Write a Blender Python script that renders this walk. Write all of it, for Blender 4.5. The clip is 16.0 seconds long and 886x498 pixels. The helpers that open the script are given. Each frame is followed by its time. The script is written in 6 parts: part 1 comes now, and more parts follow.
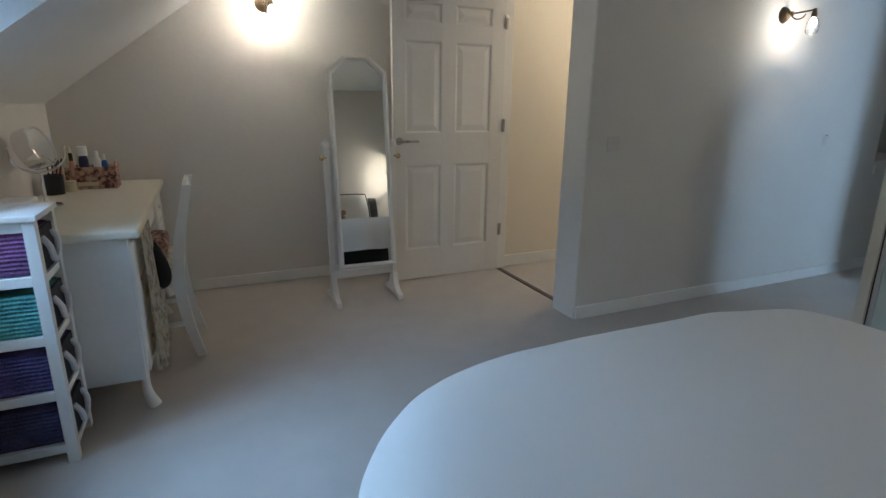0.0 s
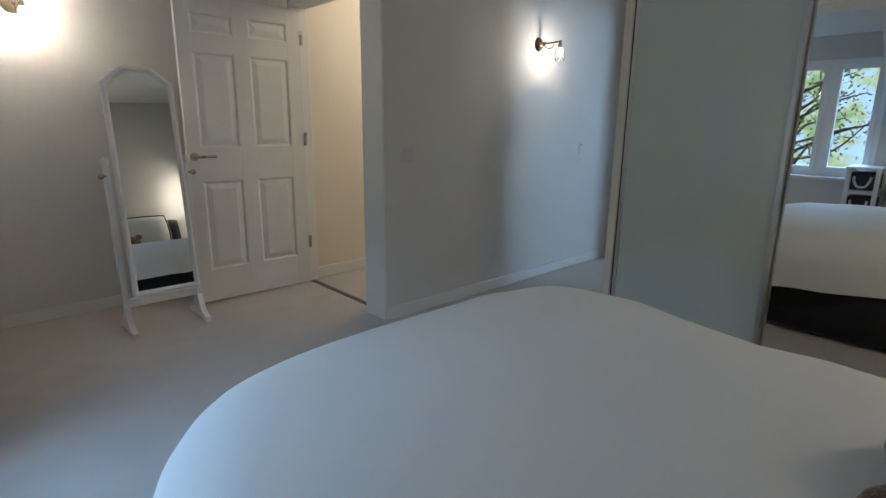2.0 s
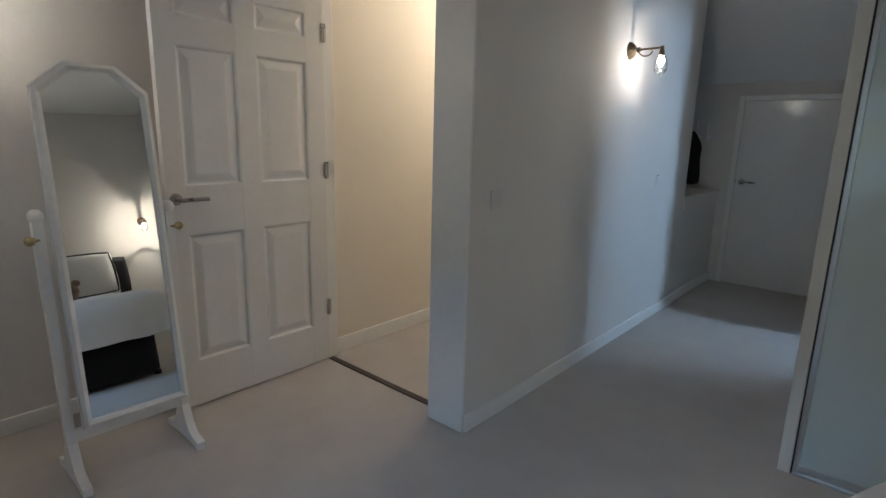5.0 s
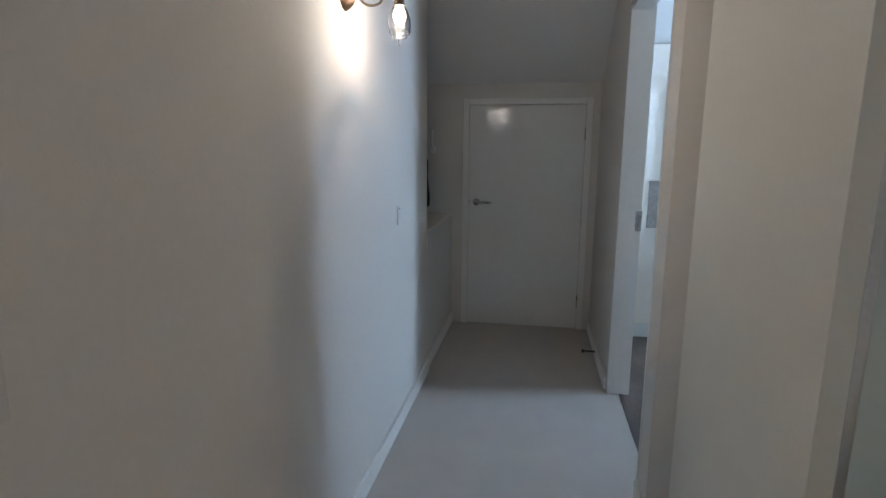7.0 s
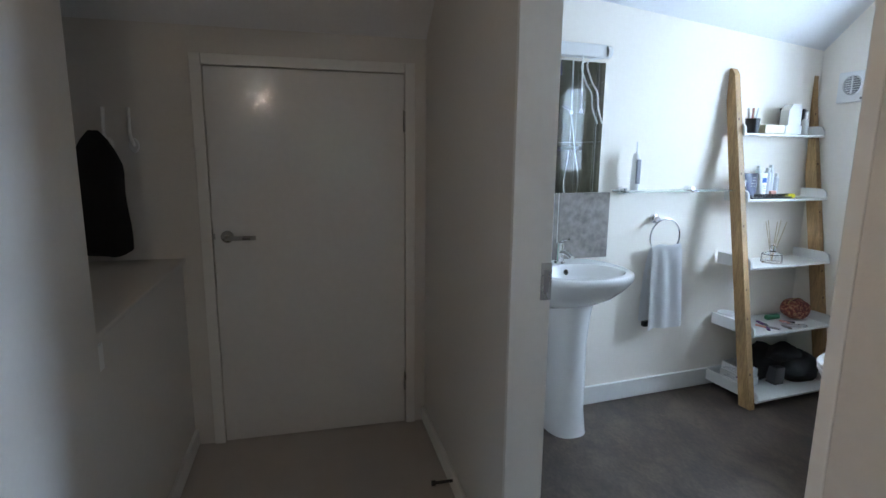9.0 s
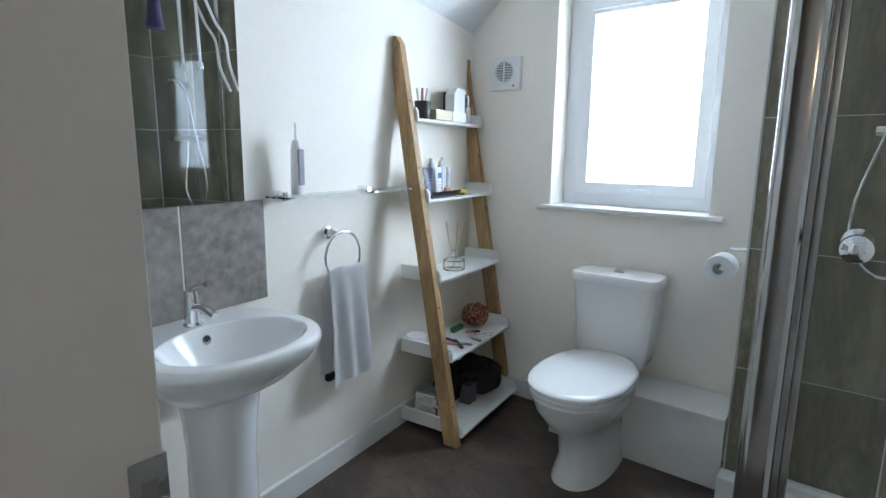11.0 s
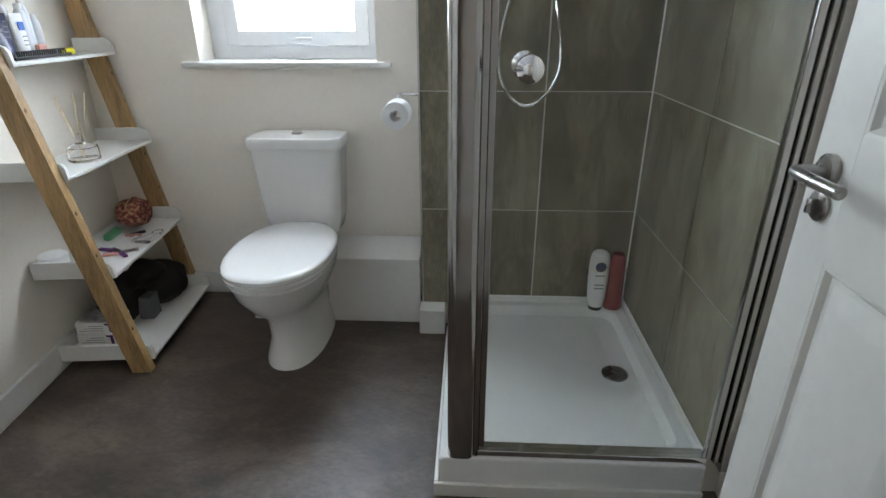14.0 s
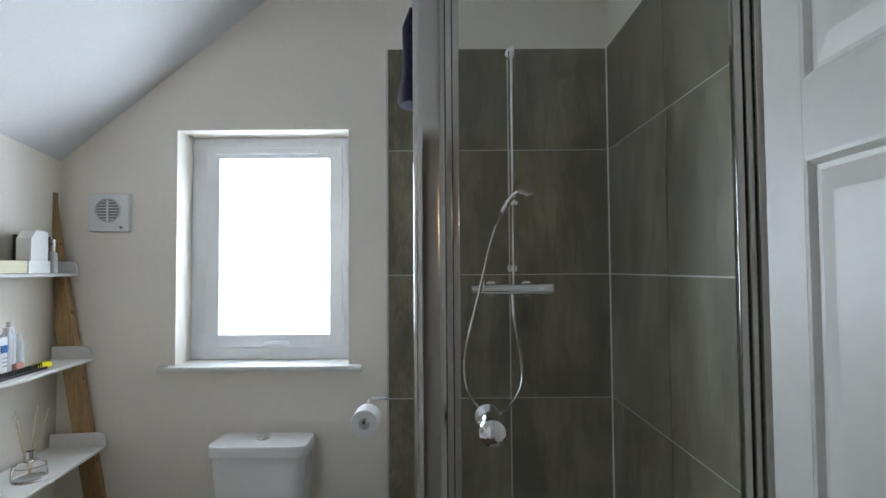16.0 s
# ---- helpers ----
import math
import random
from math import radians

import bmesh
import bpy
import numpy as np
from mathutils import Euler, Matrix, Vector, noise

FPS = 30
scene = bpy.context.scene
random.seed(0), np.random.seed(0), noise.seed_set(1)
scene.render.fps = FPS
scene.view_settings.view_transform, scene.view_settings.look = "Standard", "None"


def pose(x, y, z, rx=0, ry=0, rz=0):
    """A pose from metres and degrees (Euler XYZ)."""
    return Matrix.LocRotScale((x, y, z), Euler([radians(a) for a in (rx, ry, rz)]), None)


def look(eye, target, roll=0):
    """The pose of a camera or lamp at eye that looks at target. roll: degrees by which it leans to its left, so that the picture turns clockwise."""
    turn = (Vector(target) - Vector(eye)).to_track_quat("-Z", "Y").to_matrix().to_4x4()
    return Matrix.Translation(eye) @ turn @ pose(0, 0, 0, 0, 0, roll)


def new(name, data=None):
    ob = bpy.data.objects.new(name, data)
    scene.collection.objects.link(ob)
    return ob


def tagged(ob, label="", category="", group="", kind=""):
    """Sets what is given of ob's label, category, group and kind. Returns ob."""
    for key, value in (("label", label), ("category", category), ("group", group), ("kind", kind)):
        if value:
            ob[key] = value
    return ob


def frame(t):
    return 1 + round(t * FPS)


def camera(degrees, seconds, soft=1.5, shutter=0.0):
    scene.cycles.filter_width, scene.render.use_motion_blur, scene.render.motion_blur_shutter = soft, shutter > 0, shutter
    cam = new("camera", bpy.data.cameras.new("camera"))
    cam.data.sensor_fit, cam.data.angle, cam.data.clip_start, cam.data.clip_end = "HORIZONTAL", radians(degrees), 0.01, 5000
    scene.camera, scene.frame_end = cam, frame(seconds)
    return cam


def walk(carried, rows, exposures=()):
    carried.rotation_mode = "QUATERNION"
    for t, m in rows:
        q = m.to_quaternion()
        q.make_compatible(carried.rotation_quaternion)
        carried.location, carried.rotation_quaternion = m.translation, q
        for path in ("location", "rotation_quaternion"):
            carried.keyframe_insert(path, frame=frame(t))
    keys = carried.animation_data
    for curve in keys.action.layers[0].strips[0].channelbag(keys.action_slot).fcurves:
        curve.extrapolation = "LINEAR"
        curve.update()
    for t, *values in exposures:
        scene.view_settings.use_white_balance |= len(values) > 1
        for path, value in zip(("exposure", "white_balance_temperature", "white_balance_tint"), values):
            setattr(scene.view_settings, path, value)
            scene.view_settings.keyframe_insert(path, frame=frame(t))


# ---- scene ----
cam = camera(79.5, 16.0)
PATH = [
    (0, (-0.446, 0.41, 1.246), (0.337, 2.174, 0.721), 0.6),
    (0.5, (-0.457, 0.341, 1.243), (0.423, 2.061, 0.723), 0.7),
    (1, (-0.449, 0.282, 1.242), (0.582, 1.917, 0.727), 0.7),
    (1.5, (-0.443, 0.262, 1.249), (0.769, 1.779, 0.767), 0.8),
    (2, (-0.433, 0.246, 1.246), (0.896, 1.666, 0.777), 0.7),
    (2.5, (-0.436, 0.254, 1.249), (0.947, 1.621, 0.781), 0.7),
    (3, (-0.434, 0.331, 1.267), (0.909, 1.733, 0.785), 0.8),
    (3.2, (-0.426, 0.4, 1.272), (0.872, 1.841, 0.782), 0.9),
    (5.3, (-0.005, 1.665, 1.317), (1.514, 2.898, 0.901), 1.6),
    (5.5, (0.091, 1.772, 1.299), (1.709, 2.878, 0.897), 1.4),
    (6, (0.423, 1.995, 1.329), (2.214, 2.802, 0.954), 1.2),
    (6.5, (0.776, 2.153, 1.333), (2.662, 2.709, 0.964), 1.0),
    (7, (1.223, 2.213, 1.315), (3.161, 2.55, 0.957), 0.4),
    (7.5, (1.644, 2.286, 1.306), (3.593, 2.524, 0.927), 0.5),
    (8, (2.076, 2.32, 1.288), (4.036, 2.415, 0.903), 0.3),
    (8.2, (2.229, 2.32, 1.31), (4.192, 2.411, 0.936), 0.4),
    (10.3, (3.543, 2.118, 1.307), (5.161, 0.991, 0.972), 0.9),
    (10.5, (3.572, 2.024, 1.299), (5.086, 0.766, 0.947), 0.8),
    (11, (3.654, 1.86, 1.281), (4.861, 0.304, 0.931), 0.7),
    (11.5, (3.727, 1.761, 1.265), (4.588, -0.002, 0.881), 0.4),
    (12, (3.779, 1.702, 1.257), (4.248, -0.19, 0.812), -0.1),
    (12.5, (3.787, 1.669, 1.236), (4.093, -0.228, 0.681), -0.5),
    (13, (3.77, 1.664, 1.204), (3.963, -0.2, 0.505), -0.4),
    (13.5, (3.766, 1.676, 1.182), (3.908, -0.141, 0.36), -0.2),
    (14, (3.754, 1.681, 1.209), (3.849, -0.149, 0.409), -0.2),
    (14.5, (3.75, 1.683, 1.261), (3.806, -0.209, 0.615), -0.2),
    (15, (3.743, 1.675, 1.341), (3.777, -0.286, 0.947), -0.2),
    (15.5, (3.739, 1.678, 1.4), (3.748, -0.316, 1.253), -0.4),
    (16, (3.743, 1.689, 1.44), (3.736, -0.31, 1.514), -0.4),
]
# the way across the two stretches between the keyed rows
ROWS = [(t, look(eye, target, roll)) for t, eye, target, roll in PATH]
ROWS.append((3.7, look((-0.43, 0.66, 1.28), (0.87, 2.1, 0.81), 1.0)))
ROWS.append((4.25, look((-0.445, 1.02, 1.295), (0.95, 2.39, 0.85), 1.2)))
ROWS.append((4.8, look((-0.33, 1.36, 1.305), (1.13, 2.65, 0.88), 1.4)))
ROWS.append((9.25, look((2.98, 2.3, 1.312), (4.83, 1.6, 0.96), 0.7)))
ROWS.sort(key=lambda r: r[0])
walk(cam, ROWS, [(0.0, 0.32, 6000, 11), (3.2, 0.35, 6000, 12), (5.5, 0.3, 5950, 15), (6.5, 0.42, 5900, 17), (7.1, 0.58, 6500, 18), (8.2, 0.36, 6900, 21), (10.4, 0.2, 7350, 20), (11.2, 0.02, 7650, 22), (12.5, -0.22, 8200, 23), (13.5, 0.12, 8600, 24), (14.4, 0.2, 8700, 25), (15.2, -0.12, 8600, 25), (16.0, -0.45, 8500, 25)])

# ---- world, sun and lamps ----
world = bpy.data.worlds.new("world")
scene.world = world
world.use_nodes = True
wt = world.node_tree
sky = wt.nodes.new("ShaderNodeTexSky")
sky.sky_type = "NISHITA"
sky.sun_disc = False
sky.sun_elevation = radians(24)
sky.sun_rotation = radians(45)
sky.dust_density, sky.ozone_density = 0.3, 2.0
wt.links.new(sky.outputs[0], wt.nodes["Background"].inputs[0])
wt.nodes["Background"].inputs[1].default_value = 0.15

sun_data = bpy.data.lights.new("sun", "SUN")
sun_data.energy, sun_data.angle, sun_data.color = 3.0, radians(3), (1.0, 0.95, 0.88)
sun = new("sun", sun_data)
sun.matrix_world = look((8, 8, 7), (2, 2, 0))


def area_lamp(name, m, w, h, watts, colour):
    d = bpy.data.lights.new(name, "AREA")
    d.shape, d.size, d.size_y, d.energy, d.color = "RECTANGLE", w, h, watts, colour
    o = new(name, d)
    o.matrix_world = m
    return o


def point_lamp(name, place, watts, colour, size=0.02):
    d = bpy.data.lights.new(name, "POINT")
    d.energy, d.color, d.shadow_soft_size = watts, colour, size
    o = new(name, d)
    o.location = place
    return o


SKYBLUE = (0.42, 0.68, 1.0)
WARM = (1.0, 0.87, 0.68)
area_lamp("dormer_daylight", look((-2.3, 1.88, 3.03), (-0.5, 1.88, 0.9)), 1.8, 2.2, 360, SKYBLUE)
area_lamp("bathroom_daylight", look((4.49, -0.93, 1.54), (4.49, 1.0, 1.54)), 0.9, 1.1, 74, (0.52, 0.76, 1.0))
# unseen ceiling lamp assumed over the landing, without a fitting
point_lamp("landing_lamp", (2.9, 3.45, 2.3), 24, (1.0, 0.85, 0.63), 0.08)

# ---- materials ----
def nodes_of(m):
    m.use_nodes = True
    return m.node_tree, m.node_tree.nodes["Principled BSDF"]


def mat(name, colour, rough=0.5, metal=0.0, vary=0.06, scale=3.0, fine=80.0, bump=0.0, bump_scale=None, coat=0.0, sheen=0.0, spec=0.5, stretch=None, dark=None):
    """A surface with a broad and a fine variation of its colour, and a fine relief."""
    m = bpy.data.materials.new(name)
    t, b = nodes_of(m)
    co = t.nodes.new("ShaderNodeTexCoord")
    src = co.outputs["Object"]
    if stretch:
        mp = t.nodes.new("ShaderNodeMapping")
        mp.inputs["Scale"].default_value = stretch
        t.links.new(src, mp.inputs[0])
        src = mp.outputs[0]
    n1 = t.nodes.new("ShaderNodeTexNoise")
    n1.inputs["Scale"].default_value, n1.inputs["Detail"].default_value = scale, 4
    n2 = t.nodes.new("ShaderNodeTexNoise")
    n2.inputs["Scale"].default_value, n2.inputs["Detail"].default_value = fine, 3
    t.links.new(src, n1.inputs[0])
    t.links.new(src, n2.inputs[0])
    add = t.nodes.new("ShaderNodeMath")
    add.operation = "ADD"
    mul = t.nodes.new("ShaderNodeMath")
    mul.operation = "MULTIPLY"
    mul.inputs[1].default_value = 0.5
    t.links.new(n1.outputs[0], add.inputs[0])
    t.links.new(n2.outputs[0], add.inputs[1])
    t.links.new(add.outputs[0], mul.inputs[0])
    ramp = t.nodes.new("ShaderNodeValToRGB")
    lo = dark or tuple(max(0, c * (1 - vary * 1.6)) for c in colour)
    hi = tuple(min(1, c * (1 + vary)) for c in colour)
    ramp.color_ramp.elements[0].position, ramp.color_ramp.elements[1].position = 0.33, 0.66
    ramp.color_ramp.elements[0].color, ramp.color_ramp.elements[1].color = (*lo, 1), (*hi, 1)
    t.links.new(mul.outputs[0], ramp.inputs[0])
    t.links.new(ramp.outputs[0], b.inputs["Base Color"])
    b.inputs["Roughness"].default_value = rough
    b.inputs["Metallic"].default_value = metal
    b.inputs["Coat Weight"].default_value = coat
    b.inputs["Sheen Weight"].default_value = sheen
    b.inputs["Specular IOR Level"].default_value = spec
    if rough > 0.05:
        mr = t.nodes.new("ShaderNodeMapRange")
        mr.inputs["To Min"].default_value, mr.inputs["To Max"].default_value = rough * 0.85, min(1, rough * 1.15)
        t.links.new(n1.outputs[0], mr.inputs[0])
        t.links.new(mr.outputs[0], b.inputs["Roughness"])
    if bump:
        n3 = t.nodes.new("ShaderNodeTexNoise")
        n3.inputs["Scale"].default_value, n3.inputs["Detail"].default_value = bump_scale or fine, 4
        t.links.new(src, n3.inputs[0])
        bp = t.nodes.new("ShaderNodeBump")
        bp.inputs["Strength"].default_value, bp.inputs["Distance"].default_value = bump, 0.004
        t.links.new(n3.outputs[0], bp.inputs["Height"])
        t.links.new(bp.outputs[0], b.inputs["Normal"])
    return m


def slate(name, dark, mid, light, rough, lean, size, bump):
    """Stone with slanting cloudy veins, shifted from piece to piece."""
    m = bpy.data.materials.new(name)
    t, b = nodes_of(m)
    co = t.nodes.new("ShaderNodeTexCoord")
    info = t.nodes.new("ShaderNodeObjectInfo")
    shift = t.nodes.new("ShaderNodeVectorMath")
    shift.operation = "MULTIPLY_ADD"
    shift.inputs[1].default_value = (7.0, 3.0, 5.0)
    t.links.new(info.outputs["Random"], shift.inputs[0])
    t.links.new(co.outputs["Object"], shift.inputs[2])
    mp = t.nodes.new("ShaderNodeMapping")
    mp.inputs["Rotation"].default_value = tuple(radians(a) for a in lean)
    mp.inputs["Scale"].default_value = size
    t.links.new(shift.outputs[0], mp.inputs[0])
    layers = []
    for scale, detail, twist in ((1.0, 7, 1.2), (3.1, 8, 0.8), (26.0, 4, 0.0)):
        n = t.nodes.new("ShaderNodeTexNoise")
        n.inputs["Scale"].default_value, n.inputs["Detail"].default_value, n.inputs["Distortion"].default_value = scale, detail, twist
        n.inputs["Roughness"].default_value = 0.62
        t.links.new(mp.outputs[0], n.inputs[0])
        layers.append(n)
    mix1, mix2 = t.nodes.new("ShaderNodeMix"), t.nodes.new("ShaderNodeMix")
    mix1.inputs[0].default_value, mix2.inputs[0].default_value = 0.45, 0.22
    t.links.new(layers[0].outputs[0], mix1.inputs[2])
    t.links.new(layers[1].outputs[0], mix1.inputs[3])
    t.links.new(mix1.outputs[0], mix2.inputs[2])
    t.links.new(layers[2].outputs[0], mix2.inputs[3])
    cr = t.nodes.new("ShaderNodeValToRGB")
    cr.color_ramp.elements[0].position, cr.color_ramp.elements[0].color = 0.41, (*dark, 1)
    cr.color_ramp.elements[1].position, cr.color_ramp.elements[1].color = 0.61, (*light, 1)
    cr.color_ramp.elements.new(0.50).color = (*mid, 1)
    t.links.new(mix2.outputs[0], cr.inputs[0])
    t.links.new(cr.outputs[0], b.inputs["Base Color"])
    mr = t.nodes.new("ShaderNodeMapRange")
    mr.inputs["To Min"].default_value, mr.inputs["To Max"].default_value = rough * 0.75, rough * 1.3
    t.links.new(layers[1].outputs[0], mr.inputs[0])
    t.links.new(mr.outputs[0], b.inputs["Roughness"])
    bp = t.nodes.new("ShaderNodeBump")
    bp.inputs["Strength"].default_value, bp.inputs["Distance"].default_value = bump, 0.004
    t.links.new(mix2.outputs[0], bp.inputs["Height"])
    t.links.new(bp.outputs[0], b.inputs["Normal"])
    return m


def woven(name, colour, accent):
    """Rows of coarse twisted fibre."""
    m = mat(name, colour, 0.85, 0, 0.35, 14, 160, dark=accent)
    t, b = nodes_of(m)
    co = t.nodes.new("ShaderNodeTexCoord")
    w = t.nodes.new("ShaderNodeTexWave")
    w.bands_direction = "Z"
    w.inputs["Scale"].default_value, w.inputs["Distortion"].default_value, w.inputs["Detail"].default_value = 22, 1.5, 3
    t.links.new(co.outputs["Object"], w.inputs[0])
    bp = t.nodes.new("ShaderNodeBump")
    bp.inputs["Strength"].default_value, bp.inputs["Distance"].default_value = 1.0, 0.006
    t.links.new(w.outputs[1], bp.inputs["Height"])
    t.links.new(bp.outputs[0], b.inputs["Normal"])
    return m


def mosaic(name, a, b_, c, scale):
    """Printed flowery pattern in three colours."""
    m = bpy.data.materials.new(name)
    t, b = nodes_of(m)
    co = t.nodes.new("ShaderNodeTexCoord")
    v = t.nodes.new("ShaderNodeTexNoise")
    v.inputs["Scale"].default_value, v.inputs["Detail"].default_value = scale, 3
    t.links.new(co.outputs["Object"], v.inputs[0])
    r = t.nodes.new("ShaderNodeValToRGB")
    r.color_ramp.interpolation = "EASE"
    r.color_ramp.elements[0].position, r.color_ramp.elements[0].color = 0.38, (*a, 1)
    r.color_ramp.elements[1].position, r.color_ramp.elements[1].color = 0.62, (*c, 1)
    e = r.color_ramp.elements.new(0.5)
    e.color = (*b_, 1)
    t.links.new(v.outputs[0], r.inputs[0])
    t.links.new(r.outputs[0], b.inputs["Base Color"])
    b.inputs["Roughness"].default_value = 0.7
    return m


def glass(name, rough=0.0, tint=(1, 1, 1), ior=1.45):
    m = bpy.data.materials.new(name)
    t, b = nodes_of(m)
    b.inputs["Base Color"].default_value = (*tint, 1)
    b.inputs["Roughness"].default_value = rough
    b.inputs["Transmission Weight"].default_value = 1
    b.inputs["IOR"].default_value = ior
    return m


def thin_pane(name, tint=(0.985, 0.995, 0.99), gloss=0.06):
    """A thin clear sheet: lets light straight through and mirrors a little."""
    m = bpy.data.materials.new(name)
    m.use_nodes = True
    t = m.node_tree
    t.nodes.remove(t.nodes["Principled BSDF"])
    tr = t.nodes.new("ShaderNodeBsdfTransparent")
    tr.inputs[0].default_value = (*tint, 1)
    gl = t.nodes.new("ShaderNodeBsdfGlossy")
    gl.inputs["Roughness"].default_value = 0.02
    lw = t.nodes.new("ShaderNodeLayerWeight")
    lw.inputs[0].default_value = 0.5
    pw = t.nodes.new("ShaderNodeMath")
    pw.operation = "POWER"
    pw.inputs[1].default_value = 4.0
    t.links.new(lw.outputs["Facing"], pw.inputs[0])
    fr = t.nodes.new("ShaderNodeMapRange")
    fr.inputs["To Min"].default_value, fr.inputs["To Max"].default_value = gloss * 0.5, 0.2
    t.links.new(pw.outputs[0], fr.inputs[0])
    mx = t.nodes.new("ShaderNodeMixShader")
    t.links.new(fr.outputs[0], mx.inputs[0])
    t.links.new(tr.outputs[0], mx.inputs[1])
    t.links.new(gl.outputs[0], mx.inputs[2])
    t.links.new(mx.outputs[0], t.nodes["Material Output"].inputs[0])
    return m


def frosted_pane(name):
    """Obscured window glass that scatters the daylight behind it."""
    m = bpy.data.materials.new(name)
    m.use_nodes = True
    t = m.node_tree
    t.nodes.remove(t.nodes["Principled BSDF"])
    tl = t.nodes.new("ShaderNodeBsdfTranslucent")
    tl.inputs[0].default_value = (0.95, 0.98, 1.0, 1)
    gl = t.nodes.new("ShaderNodeBsdfGlossy")
    gl.inputs["Roughness"].default_value = 0.25
    mx = t.nodes.new("ShaderNodeMixShader")
    mx.inputs[0].default_value = 0.06
    t.links.new(tl.outputs[0], mx.inputs[1])
    t.links.new(gl.outputs[0], mx.inputs[2])
    t.links.new(mx.outputs[0], t.nodes["Material Output"].inputs[0])
    return m


def plain(name, colour, rough=0.5, metal=0.0):
    m = bpy.data.materials.new(name)
    t, b = nodes_of(m)
    b.inputs["Base Color"].default_value = (*colour, 1)
    b.inputs["Roughness"].default_value, b.inputs["Metallic"].default_value = rough, metal
    return m


def glow(name, colour, strength):
    m = bpy.data.materials.new(name)
    t, b = nodes_of(m)
    b.inputs["Emission Color"].default_value = (*colour, 1)
    b.inputs["Emission Strength"].default_value = strength
    return m


M_WALL = mat("wall_paint", (0.66, 0.63, 0.59), 0.75, vary=0.02, scale=1.2, fine=60, bump=0.12, bump_scale=220)
# same finish as wall_paint, in a warmer and lighter colour
M_LANDING = mat("landing_wall_cream", (0.72, 0.66, 0.56), 0.75, vary=0.02, scale=1.2, fine=60, bump=0.12, bump_scale=220)
M_BATHWALL = mat("bathroom_paint", (0.90, 0.84, 0.76), 0.6, vary=0.015, scale=1.5, fine=60, bump=0.08, bump_scale=220)
M_CEIL = mat("ceiling_paint", (0.76, 0.76, 0.76), 0.85, vary=0.02, scale=1.5, fine=70, bump=0.1, bump_scale=200)
M_GLOSS = mat("white_gloss_paint", (0.75, 0.74, 0.72), 0.15, vary=0.02, scale=2, fine=40, bump=0.03, bump_scale=60)
M_SATIN = mat("white_satin_paint", (0.76, 0.75, 0.72), 0.4, vary=0.02, scale=2, fine=40, bump=0.03, bump_scale=60)
M_CARPET = mat("beige_carpet", (0.47, 0.43, 0.39), 0.95, vary=0.07, scale=6, fine=420, bump=0.9, bump_scale=520, sheen=0.25)
M_VINYL = slate("dark_vinyl", (0.034, 0.025, 0.020), (0.070, 0.049, 0.038), (0.125, 0.090, 0.070), 0.42, (0, 0, 35), (1.6, 2.8, 1.0), 0.10)
M_THRESH = mat("dark_threshold", (0.05, 0.035, 0.03), 0.4, vary=0.2)
M_TILE = slate("grey_slate_tile", (0.125, 0.110, 0.078), (0.190, 0.169, 0.120), (0.300, 0.275, 0.200), 0.46, (25, 28, 0), (3.2, 3.2, 1.1), 0.15)
M_TILE2 = mat("taupe_tile", (0.27, 0.24, 0.22), 0.35, vary=0.3, scale=5, fine=32, bump=0.12, bump_scale=40)
M_GROUT = mat("pale_grout", (0.72, 0.71, 0.66), 0.8, vary=0.1)
M_CHROME = plain("chrome", (0.80, 0.80, 0.82), 0.08, 1.0)
M_POST = plain("dark_chrome", (0.46, 0.45, 0.44), 0.12, 1.0)
M_STEEL = mat("brushed_steel", (0.40, 0.385, 0.37), 0.28, 1.0, vary=0.08, scale=20, fine=200)
M_PORCELAIN = mat("white_porcelain", (0.82, 0.82, 0.81), 0.10, vary=0.01, coat=0.5)
M_ACRYLIC = mat("white_acrylic", (0.78, 0.79, 0.78), 0.18, vary=0.015)
M_UPVC = mat("white_upvc", (0.87, 0.89, 0.91), 0.3, vary=0.01)
M_PINE = mat("knotty_pine", (0.40, 0.235, 0.105), 0.55, vary=0.28, scale=4, fine=30, bump=0.15, bump_scale=40, stretch=(9, 9, 0.9))
M_KNOT = mat("pine_knot", (0.13, 0.06, 0.025), 0.6, vary=0.2)
M_MIRROR = plain("mirror_silver", (0.86, 0.88, 0.87), 0.01, 1.0)
M_WARDGLASS = mat("back_painted_glass", (0.56, 0.635, 0.62), 0.06, vary=0.01, coat=0.3)
M_ALU = mat("pale_aluminium", (0.62, 0.62, 0.62), 0.3, 0.85, vary=0.05)
M_LAMINATE = mat("white_laminate", (0.70, 0.68, 0.62), 0.45, vary=0.015)
M_DUVET = mat("white_cotton", (0.74, 0.725, 0.70), 0.9, vary=0.02, scale=2, fine=500, bump=0.2, bump_scale=30, sheen=0.2)
M_BLACKCLOTH = mat("black_cloth", (0.012, 0.012, 0.014), 0.95, vary=0.3, fine=300, bump=0.3)
M_BRASS = plain("polished_brass", (0.62, 0.50, 0.27), 0.18, 1.0)
M_BRONZE = mat("antique_brass", (0.30, 0.23, 0.16), 0.30, 1.0, vary=0.15, scale=15)
M_CREAM = mat("cream_paint", (0.70, 0.655, 0.54), 0.4, vary=0.03, scale=4, fine=50)
M_CLEAR = glass("clear_glass")
M_PANE = thin_pane("shower_pane")
M_WINPANE = thin_pane("window_pane", (1, 1, 1))
M_FROST = frosted_pane("obscured_glass")
M_BULB = glow("lamp_filament", (1.0, 0.90, 0.72), 30)
M_TOWEL = mat("white_towelling", (0.86, 0.86, 0.86), 0.95, vary=0.04, fine=400, bump=1.0, bump_scale=300, sheen=0.3)
